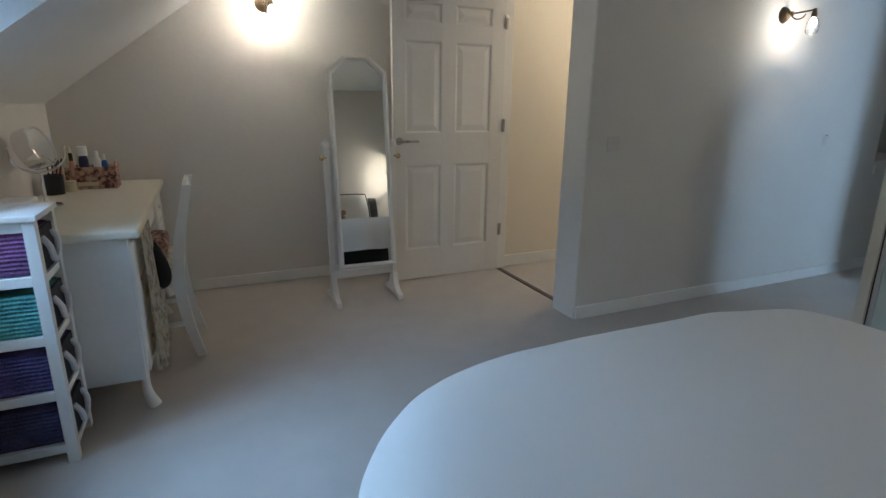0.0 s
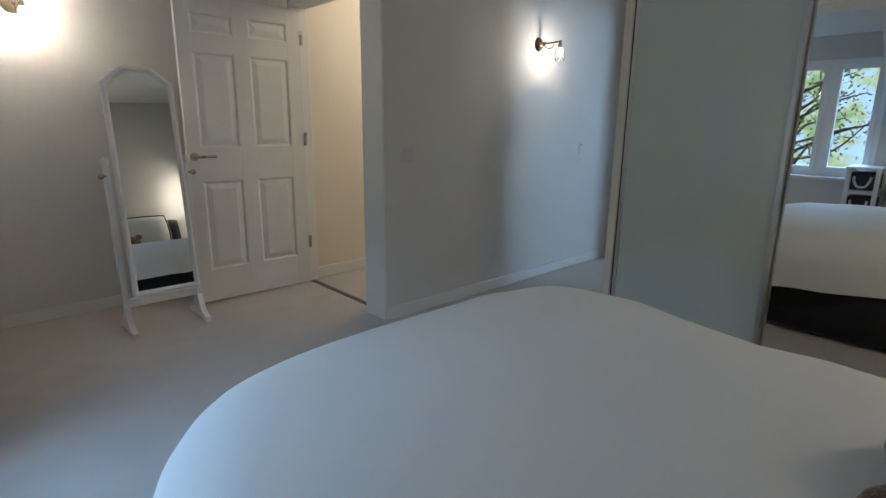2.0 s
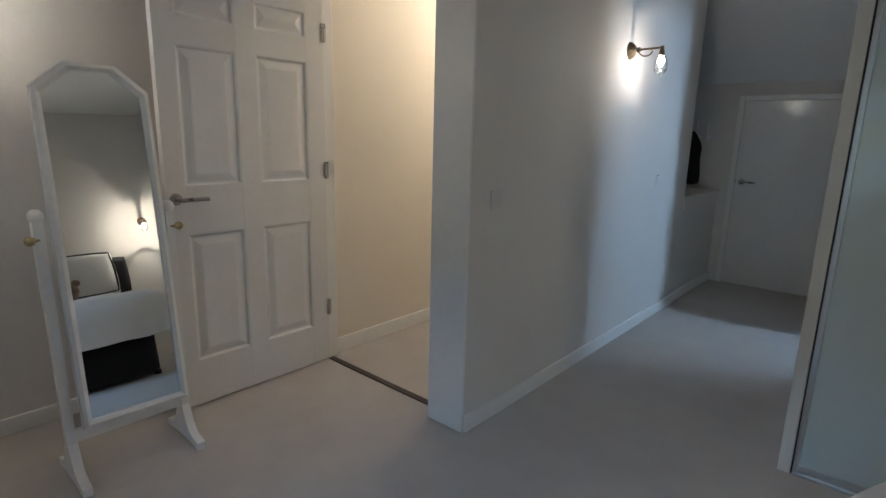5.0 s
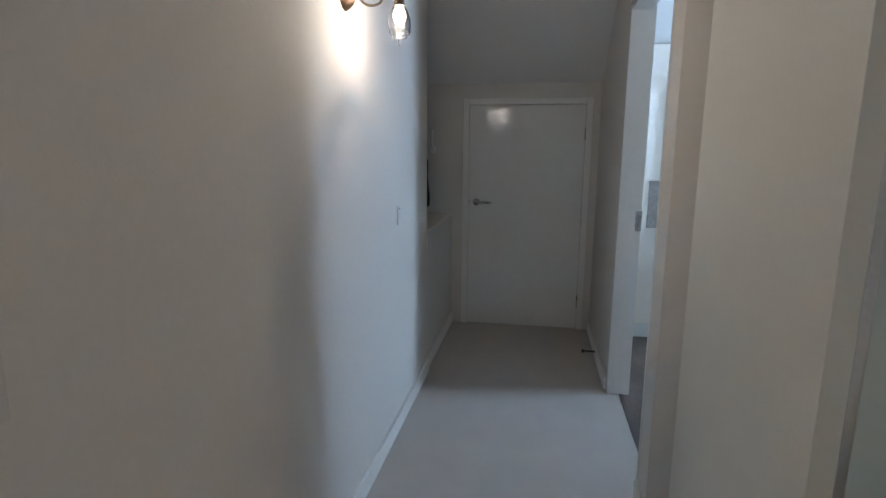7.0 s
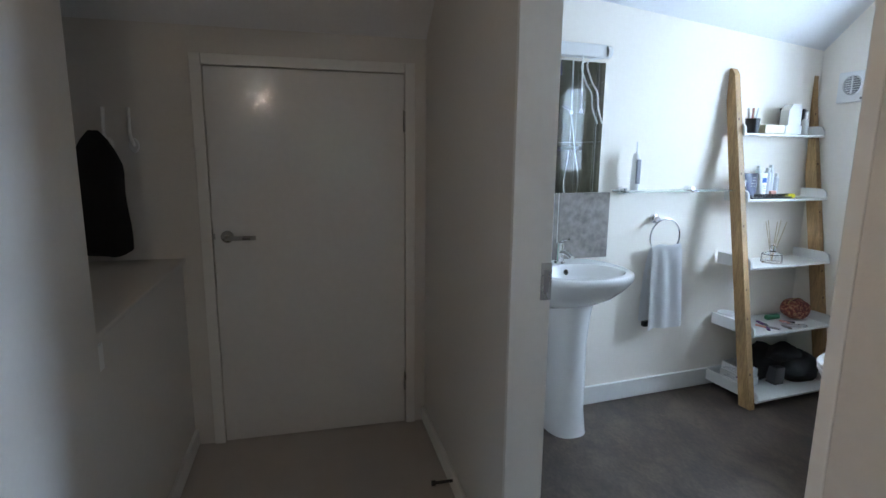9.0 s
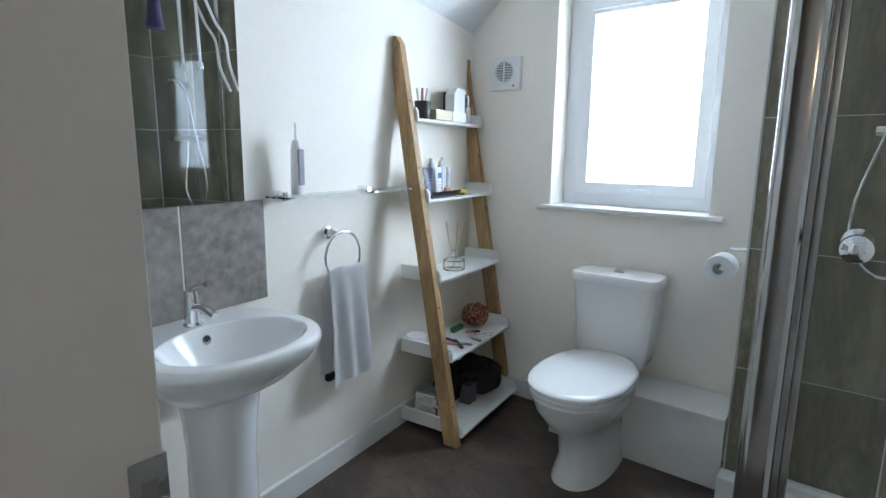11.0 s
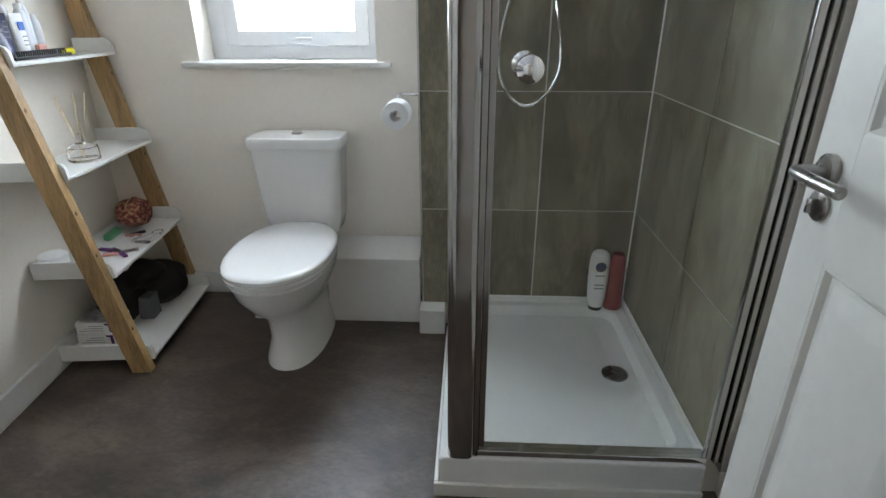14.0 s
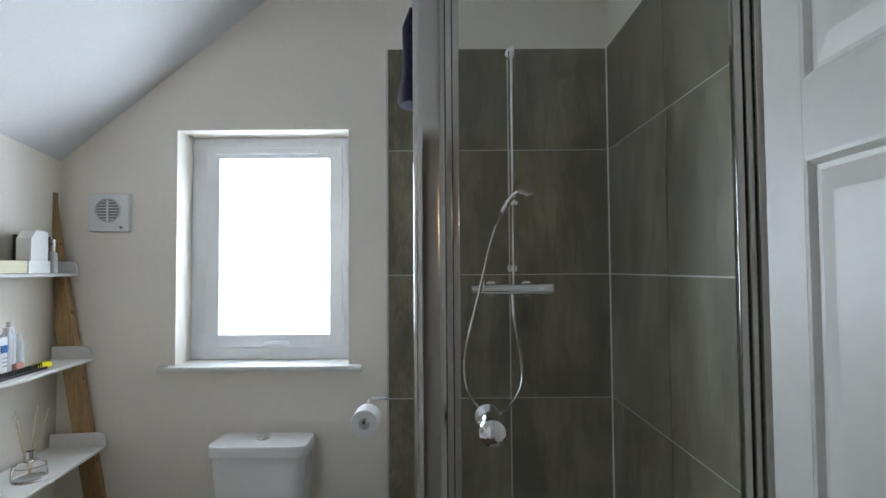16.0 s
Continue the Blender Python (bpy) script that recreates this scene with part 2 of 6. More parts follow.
M_TEDDY = mat("brown_plush", (0.30, 0.185, 0.11), 0.95, vary=0.35, scale=18, fine=220, bump=1.0, bump_scale=160, sheen=0.5)
M_PURPLE = woven("purple_weave", (0.20, 0.075, 0.20), (0.05, 0.02, 0.08))
M_TEAL = woven("teal_weave", (0.10, 0.36, 0.32), (0.03, 0.14, 0.15))
M_VIOLET = woven("violet_weave", (0.085, 0.075, 0.21), (0.025, 0.02, 0.07))
M_NAVY = woven("navy_weave", (0.055, 0.055, 0.12), (0.02, 0.02, 0.04))
M_DARKFAB = mat("dark_fabric", (0.03, 0.03, 0.038), 0.9, vary=0.3, fine=200, bump=0.4)
M_ROPE = mat("white_rope", (0.66, 0.66, 0.70), 0.85, vary=0.1, fine=200, bump=0.6)
M_FLORAL = mosaic("flowery_print", (0.10, 0.03, 0.04), (0.42, 0.22, 0.16), (0.55, 0.40, 0.28), 42)
M_FLORAL2 = mosaic("pale_flowery_fabric", (0.42, 0.36, 0.29), (0.66, 0.62, 0.52), (0.72, 0.69, 0.60), 26)
M_REDPRINT = mosaic("red_print", (0.10, 0.012, 0.012), (0.24, 0.05, 0.03), (0.40, 0.22, 0.12), 70)
M_BLACK = plain("black_plastic", (0.015, 0.015, 0.017), 0.35)
M_NAVYP = plain("navy_plastic", (0.012, 0.02, 0.07), 0.3)
M_WHITEP = plain("white_plastic", (0.80, 0.80, 0.79), 0.3)
M_CREAMP = plain("cream_plastic", (0.66, 0.60, 0.42), 0.35)
M_BLUE = plain("blue_plastic", (0.02, 0.12, 0.40), 0.3)
M_PINK = plain("pink_plastic", (0.62, 0.28, 0.22), 0.35)
M_RED = plain("red_plastic", (0.26, 0.03, 0.03), 0.3)
M_YELLOW = plain("yellow_plastic", (0.75, 0.62, 0.02), 0.4)
M_GREEN = plain("green_plastic", (0.03, 0.22, 0.10), 0.4)
M_PURPLEP = plain("purple_print", (0.10, 0.02, 0.13), 0.5)
M_GREY = plain("grey_plastic", (0.25, 0.25, 0.26), 0.4)
M_CARD = mat("white_card", (0.76, 0.75, 0.73), 0.6, vary=0.03)
M_PLATE = plain("pale_grey_plastic", (0.60, 0.57, 0.55), 0.3)
M_REED = plain("reed", (0.62, 0.50, 0.32), 0.7)
M_PURPLECLOTH = mat("purple_cloth", (0.025, 0.018, 0.055), 0.9, vary=0.3, bump=0.5)
M_BARK = mat("bark", (0.075, 0.055, 0.04), 0.9, vary=0.4, scale=6, fine=50, bump=0.8, bump_scale=30)
M_LEAF = mat("green_leaves", (0.13, 0.20, 0.05), 0.6, vary=0.5, scale=1.5, fine=20)
M_LEAF2 = mat("yellow_leaves", (0.26, 0.29, 0.08), 0.6, vary=0.4, scale=1.5, fine=20)
M_GRASS = mat("grass", (0.06, 0.09, 0.03), 0.9, vary=0.4, scale=1, fine=30)


def far_woods(name):
    """Autumn hillside under a pale sky; daylight and haze are put into its glow."""
    m = bpy.data.materials.new(name)
    m.use_nodes = True
    t = m.node_tree
    t.nodes.remove(t.nodes["Principled BSDF"])
    co = t.nodes.new("ShaderNodeTexCoord")
    nz = t.nodes.new("ShaderNodeTexNoise")
    nz.inputs["Scale"].default_value, nz.inputs["Detail"].default_value = 0.35, 8.0
    t.links.new(co.outputs["Object"], nz.inputs["Vector"])
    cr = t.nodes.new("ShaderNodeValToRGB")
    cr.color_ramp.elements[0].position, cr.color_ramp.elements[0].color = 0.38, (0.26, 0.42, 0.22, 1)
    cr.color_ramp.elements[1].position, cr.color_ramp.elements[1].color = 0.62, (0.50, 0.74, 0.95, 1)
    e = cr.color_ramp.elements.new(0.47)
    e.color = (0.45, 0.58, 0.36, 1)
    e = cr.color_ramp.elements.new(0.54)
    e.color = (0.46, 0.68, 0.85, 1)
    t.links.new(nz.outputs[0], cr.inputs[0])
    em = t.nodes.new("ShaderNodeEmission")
    # the backdrop gives off its own light, which also reaches the dormer
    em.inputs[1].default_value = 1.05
    t.links.new(cr.outputs[0], em.inputs[0])
    t.links.new(em.outputs[0], t.nodes["Material Output"].inputs[0])
    return m


M_FARWOODS = far_woods("far_woods")


# ---- mesh helpers ----
def weigh_normals(me, limit=math.cos(radians(40))):
    """Large faces stay flat between their small rounded edges."""
    at = [[] for _ in me.vertices]
    for p in me.polygons:
        for v in p.vertices:
            at[v].append(p.index)
    ns = [(p.normal.copy(), p.area) for p in me.polygons]
    out = []
    for p in me.polygons:
        n = ns[p.index][0]
        for v in p.vertices:
            s = Vector((0, 0, 0))
            for g in at[v]:
                if ns[g][0].dot(n) > limit:
                    s += ns[g][0] * ns[g][1]
            out.append(tuple(s.normalized()) if s.length > 1e-12 else tuple(n))
    me.normals_split_custom_set(out)


def finish(bm, ob_name, material, smooth):
    me = bpy.data.meshes.new(ob_name)
    bmesh.ops.recalc_face_normals(bm, faces=bm.faces)
    bm.to_mesh(me)
    bm.free()
    me.materials.append(material)
    if smooth:
        for p in me.polygons:
            p.use_smooth = True
        me.set_sharp_from_angle(angle=radians(40))
        if len(me.polygons) < 6000:
            weigh_normals(me)
    return me


def part(name, bm, material, parent, label="", smooth=True):
    """One mesh under a thing or under a part; the mesh is given in world metres."""
    ob = new(name, finish(bm, name, material, smooth))
    ob.parent = parent
    up = parent
    m = Matrix.Identity(4)
    chain = []
    while up:
        chain.append(up)
        up = up.parent
    for o in reversed(chain):
        m = m @ o.matrix_parent_inverse @ o.matrix_basis
    ob.matrix_parent_inverse = m.inverted()
    if label:
        tagged(ob, label)
    return ob


def thing(name, x, y, z, label, category, group=""):
    e = new(name)
    e.empty_display_size = 0.1
    e.location = (x, y, z)
    return tagged(e, label, category, group)


def single(name, bm, material, label, category, group="", kind="", smooth=True):
    return tagged(new(name, finish(bm, name, material, smooth)), label, category, group, kind)


def structure(name, bm, material, label, smooth=False):
    return tagged(new(name, finish(bm, name, material, smooth)), label, "", "", "structure")


def box(x0, x1, y0, y1, z0, z1, bevel=0.0, bm=None, m=None, seg=2):
    out = bm or bmesh.new()
    r = bmesh.ops.create_cube(out, size=1)
    for v in r["verts"]:
        v.co = Vector(((x0 + x1) / 2 + v.co.x * (x1 - x0), (y0 + y1) / 2 + v.co.y * (y1 - y0), (z0 + z1) / 2 + v.co.z * (z1 - z0)))
    vs = r["verts"]
    if bevel:
        es = list({e for v in vs for e in v.link_edges})
        b = bmesh.ops.bevel(out, geom=es, offset=bevel, segments=seg, profile=0.5, affect="EDGES")
        vs = list({v for f in b["faces"] for v in f.verts} | {v for v in vs if v.is_valid})
    if m is not None:
        for v in vs:
            v.co = m @ v.co
    return out


def cyl(p0, p1, r0, r1=None, seg=20, bm=None, cap=True):
    out = bm or bmesh.new()
    p0, p1 = Vector(p0), Vector(p1)
    d = p1 - p0
    q = d.to_track_quat("Z", "Y").to_matrix().to_4x4()
    m = Matrix.Translation((p0 + p1) / 2) @ q
    bmesh.ops.create_cone(out, cap_ends=cap, segments=seg, radius1=r0, radius2=r0 if r1 is None else r1, depth=d.length, matrix=m)
    return out


def ball(c, r, bm=None, seg=16, scale=(1, 1, 1)):
    out = bm or bmesh.new()
    bmesh.ops.create_uvsphere(out, u_segments=seg, v_segments=seg // 2 + 2, radius=r, matrix=Matrix.Translation(c) @ Matrix.Diagonal((*scale, 1)))
    return out


def lathe(profile, m, seg=28, bm=None):
    """Turns (radius, height) pairs about the z axis of m."""
    out = bm or bmesh.new()
    rings = []
    for r, z in profile:
        if r < 1e-5:
            rings.append([out.verts.new(m @ Vector((0, 0, z)))])
        else:
            rings.append([out.verts.new(m @ Vector((r * math.cos(2 * math.pi * i / seg), r * math.sin(2 * math.pi * i / seg), z))) for i in range(seg)])
    for a, b in zip(rings, rings[1:]):
        for i in range(seg):
            j = (i + 1) % seg
            if len(a) == 1 and len(b) > 1:
                out.faces.new((a[0], b[i], b[j]))
            elif len(b) == 1 and len(a) > 1:
                out.faces.new((a[i], a[j], b[0]))
            elif len(a) > 1:
                out.faces.new((a[i], a[j], b[j], b[i]))
    return out


def tube(points, r, seg=10, bm=None, radii=None):
    """A round bar along the points."""
    out = bm or bmesh.new()
    pts = [Vector(p) for p in points]
    rings = []
    ref = None
    for i, p in enumerate(pts):
        d = (pts[min(i + 1, len(pts) - 1)] - pts[max(i - 1, 0)]).normalized()
        if ref is None:
            ref = Vector((0, 0, 1)) if abs(d.z) < 0.9 else Vector((1, 0, 0))
        u = d.cross(ref).normalized()
        w = u.cross(d).normalized()
        ref = w
        rr = radii[i] if radii else r
        rings.append([out.verts.new(p + rr * (math.cos(2 * math.pi * k / seg) * u + math.sin(2 * math.pi * k / seg) * w)) for k in range(seg)])
    for a, b in zip(rings, rings[1:]):
        for k in range(seg):
            out.faces.new((a[k], a[(k + 1) % seg], b[(k + 1) % seg], b[k]))
    out.faces.new(rings[0])
    out.faces.new(rings[-1])
    return out


def curve_points(pts, n=8):
    """Smooth way through the points."""
    p = [Vector(q) for q in pts]
    p = [2 * p[0] - p[1], *p, 2 * p[-1] - p[-2]]
    out = []
    for a, b, c, d in zip(p, p[1:], p[2:], p[3:]):
        for k in range(n):
            t = k / n
            out.append(0.5 * (2 * b + (c - a) * t + (2 * a - 5 * b + 4 * c - d) * t * t + (3 * b - a - 3 * c + d) * t ** 3))
    out.append(p[-2])
    return out


def loft(rings, bm=None, cap=True):
    out = bm or bmesh.new()
    rs = [[out.verts.new(p) for p in r] for r in rings]
    for a, b in zip(rs, rs[1:]):
        n = len(a)
        for k in range(n):
            out.faces.new((a[k], a[(k + 1) % n], b[(k + 1) % n], b[k]))
    if cap:
        out.faces.new(rs[0])
        out.faces.new(rs[-1])
    return out


def prism(poly, axis, a0, a1, bm=None):
    """A flat outline drawn out along an axis: for y the outline is in x, z; for x in y, z; for z in x, y."""
    def at(p, a):
        return {"x": (a, p[0], p[1]), "y": (p[0], a, p[1]), "z": (p[0], p[1], a)}[axis]
    return loft([[at(p, a0) for p in poly], [at(p, a1) for p in poly]], bm)


def oval(cx, cy, rx, ry, z, n=28, power=2.0, back=None):
    """A rounded ring; back keeps y from going below a line."""
    pts = []
    for k in range(n):
        a = 2 * math.pi * k / n
        c, s = math.cos(a), math.sin(a)
        x = cx + rx * math.copysign(abs(c) ** (2 / power), c)
        y = cy + ry * math.copysign(abs(s) ** (2 / power), s)
        pts.append((x, max(y, back) if back is not None else y, z))
    return pts


def joined(*bms):
    out = bms[0]
    for b in bms[1:]:
        me = bpy.data.meshes.new("tmp")
        b.to_mesh(me)
        out.from_mesh(me)
        bpy.data.meshes.remove(me)
        b.free()
    return out

# ---- the large structure ----
CEIL = 2.62
XK, ZK, PITCH = -1.262, 1.225, 0.74          # knee wall, its height, the roof's rise
XE, ZE = 5.215, 1.805                         # corridor end wall and its eave
XB, ZB = 5.284, 1.945                           # bathroom basin wall and its eave
SKEW = Matrix.Translation((XB, 0, 0)) @ Matrix.Rotation(math.atan(0.10), 4, "Z") @ Matrix.Translation((-XB, 0, 0))   # that wall runs a little out of square
YA, YB, YL, YW = 4.24, 2.83, 3.95, -0.54      # dressing wall, lamp wall, landing wall, bathroom window wall
YJ = 1.687
YR0, YR1 = 1.63, 1.785                        # wall between corridor and bathroom

structure("floor", joined(box(-1.5, 3.0, -0.9, 4.4, -0.1, 0), box(3.0, 5.4, 1.722, 4.4, -0.1, 0)), M_CARPET, "beige cut-pile carpet through bedroom, corridor and landing")
structure("floor_bathroom", box(3.0, 5.52, -0.79, 1.70, -0.1, 0), M_VINYL, "dark brown stone-effect vinyl floor")
structure("threshold_bathroom", box(3.2, 4.13, 1.70, 1.722, -0.08, 0.004), M_THRESH, "dark door bar between carpet and vinyl")
structure("threshold_landing", box(1.565, 1.60, 3.036, 3.90, -0.02, 0.006), M_THRESH, "dark door bar in the bedroom doorway")

structure("wall_north", box(-1.4, 1.50, YA, YA + 0.12, 0, CEIL), M_WALL, "off-white painted wall behind dressing table and mirror")
structure("wall_lamp", box(1.50, 4.22, YB, YB + 0.13, 0, CEIL), M_WALL, "off-white painted corridor wall")
structure("wall_door_side", joined(box(1.50, 1.62, 3.935, YA + 0.12, 0, CEIL), box(1.50, 1.62, YB + 0.13, 3.935, 2.04, CEIL)), M_WALL, "off-white wall round the bedroom doorway")
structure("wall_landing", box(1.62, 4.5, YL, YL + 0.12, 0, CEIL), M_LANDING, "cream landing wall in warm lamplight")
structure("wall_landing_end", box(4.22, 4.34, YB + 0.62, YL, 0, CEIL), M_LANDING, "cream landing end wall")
structure("wall_south", box(-1.4, 3.05, -0.87, -0.75, 0, CEIL), M_WALL, "off-white wall at the head of the bed")
structure("wall_behind_wardrobe", box(2.93, 3.06, -0.75, YR0, 0, CEIL), M_BATHWALL, "white wall behind shower and wardrobe")

# corridor right wall with the bathroom doorway
# left return is slanted to catch corridor light; the slant is assumed
structure("wall_bathroom_door", joined(prism([(3.0, YR0 + 0.002), (3.0, 1.70), (3.05, YR1), (3.195, YR1), (3.195, YR0 + 0.002)], "z", 0, CEIL), box(4.126, XB + 0.12, YJ - 0.012, YR1, 0, CEIL), box(3.195, 4.126, YJ, YR1, 2.03, CEIL)), M_WALL, "off-white wall with the bathroom doorway")
structure("wall_end", joined(box(XE, XE + 0.1, YR1, 1.845, 0, 1.95), box(XE, XE + 0.1, 2.755, 3.5, 0, 1.95), box(XE, XE + 0.1, 1.845, 2.755, 1.69, 1.95), box(XE + 0.12, XE + 0.2, YR1, 3.5, 0, 1.95)), M_WALL, "off-white low wall at the corridor end")
structure("wall_niche", joined(box(4.22, XE, YB + 0.012, YB + 0.62, 0, 0.845), box(4.22, XE + 0.2, 3.45, 3.55, 0.845, CEIL), box(4.10, 4.22, 2.96, 3.45, 0, CEIL)), M_WALL, "off-white half wall and recess beside the low door")
structure("niche_ledge", box(4.22, XE, YB - 0.002, 3.45, 0.845, 0.862, 0.004), M_WALL, "painted ledge on top of the half wall")

# bathroom outer walls
structure("wall_window", joined(box(3.0, 4.13, YW - 0.25, YW, 0, CEIL), box(4.85, XB + 0.2, YW - 0.25, YW, 0, CEIL), box(4.13, 4.85, YW - 0.25, YW, 0, 1.045), box(4.13, 4.85, YW - 0.25, YW, 2.03, CEIL)), M_BATHWALL, "white bathroom wall with the window")
bm = box(XB, XB + 0.16, YW - 0.03, YJ + 0.005, 0, ZB + 0.09)
bm.transform(SKEW)
structure("wall_basin", bm, M_BATHWALL, "white bathroom wall behind basin and ladder shelf")
structure("wall_shower_back", box(3.06, 3.94, YW, -0.294, 0, CEIL), M_BATHWALL, "white boxed-out wall behind the shower")
structure("wall_shower_side", box(3.06, 3.105, -0.294, 0.56, 0, CEIL), M_BATHWALL, "white boxed-out wall beside the shower")

# knee wall with the dormer window
DY0, DY1, DZ0, DZ1 = 1.08, 2.51, 0.77, 1.84
structure("wall_knee", joined(box(XK - 0.12, XK, -0.87, DY0, 0, ZK + 0.02), box(XK - 0.12, XK, DY1, YA + 0.12, 0, ZK + 0.02), box(XK - 0.12, XK, DY0, DY1, 0, DZ0),
          box(XK - 0.12, XK, DY0, 1.15, DZ0, 2.1), box(XK - 0.12, XK, 2.44, DY1, DZ0, 2.1), box(XK - 0.12, XK, 1.15, 2.44, DZ1, 2.1)), M_WALL, "off-white knee wall with the dormer")
XT = XK + (2.05 - ZK) / PITCH
for nm, y in (("dormer_cheek_south", DY0), ("dormer_cheek_north", DY1)):
    structure(nm, prism([(XK - 0.12, ZK - 0.1), (XK, ZK - 0.01), (XT, 2.05), (XT, 2.12), (XK - 0.12, 2.12)], "y", y - 0.03, y + 0.03), M_CEIL, "white dormer side wall")
XS = XK + (CEIL - ZK) / PITCH


def slope(x0, x1, y0, y1, sign, xa, za, rise, nm, label):
    z0, z1 = za + sign * rise * (x0 - xa), za + sign * rise * (x1 - xa)
    structure(nm, prism([(x0, z0), (x1, z1), (x1, z1 + 0.12), (x0, z0 + 0.12)], "y", y0, y1), M_CEIL, label)


slope(XK - 0.12, XS, -0.87, DY0 - 0.03, 1, XK, ZK, PITCH, "ceiling_slope_south", "white sloping ceiling under the roof")
slope(XK - 0.12, XS, DY1 + 0.03, YA + 0.12, 1, XK, ZK, PITCH, "ceiling_slope_north", "white sloping ceiling under the roof")
slope(XT, XS, DY0 - 0.03, DY1 + 0.03, 1, XK, ZK, PITCH, "ceiling_slope_middle", "white sloping ceiling over the dormer")
structure("ceiling_dormer", box(XK - 0.12, XT + 0.1, DY0 - 0.03, DY1 + 0.03, 2.05, 2.12), M_CEIL, "white dormer ceiling")
XF = XE - (CEIL - ZE) / PITCH
slope(XF, XE + 0.2, YR0 + 0.06, 3.56, -1, XE, ZE, PITCH, "ceiling_slope_corridor", "white sloping ceiling over the low door")
XG = XB - (CEIL - ZB) / 0.80
slope(XG, XB + 0.2, YW - 0.25, YJ + 0.05, -1, XB, ZB, 0.80, "ceiling_slope_bathroom", "white sloping bathroom ceiling")
structure("ceiling", box(XS - 0.1, 4.5, -0.87, YA + 0.12, CEIL, CEIL + 0.1), M_CEIL, "white flat ceiling")


# skirting, architraves
def skirting(nm, x0, x1, y0, y1, h=0.075):
    structure(nm, box(x0, x1, y0, y1, 0, h, 0.005), M_SATIN, "white painted skirting board", True)


skirting("baseboard_north", XK, 1.50, YA - 0.016, YA)
skirting("baseboard_lamp", 1.50, 4.22, YB - 0.016, YB, 0.08)
skirting("baseboard_niche", 4.22, XE, YB - 0.004, YB + 0.012, 0.08)
skirting("baseboard_landing", 1.64, 4.3, YL - 0.016, YL, 0.09)
skirting("baseboard_knee", XK, XK + 0.016, -0.75, YA - 0.016)
skirting("baseboard_corridor", 4.16, XE, YR1, YR1 + 0.016)
skirting("baseboard_return", 2.984, 3.0, 1.692, 1.742)
skirting("baseboard_jamb", 3.045, 3.194, YR1, YR1 + 0.015)
bm = box(XB - 0.018, XB, YW + 0.02, YJ, 0, 0.10, 0.005)
bm.transform(SKEW)
structure("baseboard_basin", bm, M_SATIN, "white painted skirting board", True)
skirting("baseboard_window", 4.68, XB - 0.002, YW, YW + 0.018, 0.10)
skirting("baseboard_shower", 3.845, 3.95, -0.282, -0.20, 0.11)

def casing(nm, bms, label):
    structure(nm, joined(*bms), M_SATIN, label, True)


casing("trim_bedroom_door", [box(1.488, 1.5005, YB + 0.0005, 3.035, 0, 2.0, 0.0008), box(1.50, 1.63, 2.96, 3.035, 0, 2.04, 0.004), box(1.53, 1.56, 3.035, 3.048, 0, 2.02, 0.002),
        box(1.49, 1.63, 3.905, 3.934, 0, 2.04, 0.004), box(1.484, 1.50, 3.906, 3.98, 0, 2.09, 0.005), box(1.50, 1.63, 3.035, 3.905, 2.005, 2.04, 0.004), box(1.62, 1.637, 3.905, 3.948, 0, 2.09, 0.004)], "white painted door lining and architrave")
casing("trim_bathroom_door", [box(4.110, 4.128, YJ - 0.018, YR1 + 0.002, 0, 2.03, 0.003), box(3.195, 3.215, YR0 - 0.002, YR1 + 0.002, 0, 2.03, 0.003),
        box(3.215, 4.110, YJ - 0.002, YR1 + 0.002, 2.005, 2.03, 0.003),
        box(3.195, 4.10, YR1 + 0.001, YR1 + 0.012, 2.028, 2.08, 0.004)], "white painted bathroom door lining and architrave")
casing("trim_low_door", [box(XE - 0.015, XE, 2.715, 2.76, 0, 1.70, 0.004), box(XE - 0.015, XE, 1.838, 1.883, 0, 1.70, 0.004), box(XE - 0.015, XE, 1.883, 2.715, 1.655, 1.70, 0.004)], "white painted architrave round the low door")


# ---- doors ----
def lever(parent, m, material, flip=1, plate=True):
    """Round rose and bar lever. In m: x along the lever, y out of the door, z up."""
    bm = lathe([(0.0, 0.012), (0.022, 0.012), (0.026, 0.008), (0.026, 0.0)], m @ pose(0, 0, 0, -90, 0, 0), 24)
    h = part("door_handle", bm, material, parent, "satin steel lever handle")
    pts = curve_points([(0, 0.005, 0), (0, 0.045, 0), (flip * 0.012, 0.056, 0), (flip * 0.05, 0.058, 0), (flip * 0.12, 0.056, 0)], 5)
    part("lever", tube([m @ Vector(p) for p in pts], 0.0095, 12), material, h)
    return h


def hinge(parent, x, y, z, m=None):
    bm = cyl((x, y, z - 0.045), (x, y, z + 0.045), 0.006, seg=10)
    joined(bm, box(x - 0.012, x + 0.012, y - 0.002, y + 0.002, z - 0.045, z + 0.045))
    if m is not None:
        bm.transform(m)
    part("hinge", bm, M_STEEL, parent, "steel butt hinge")


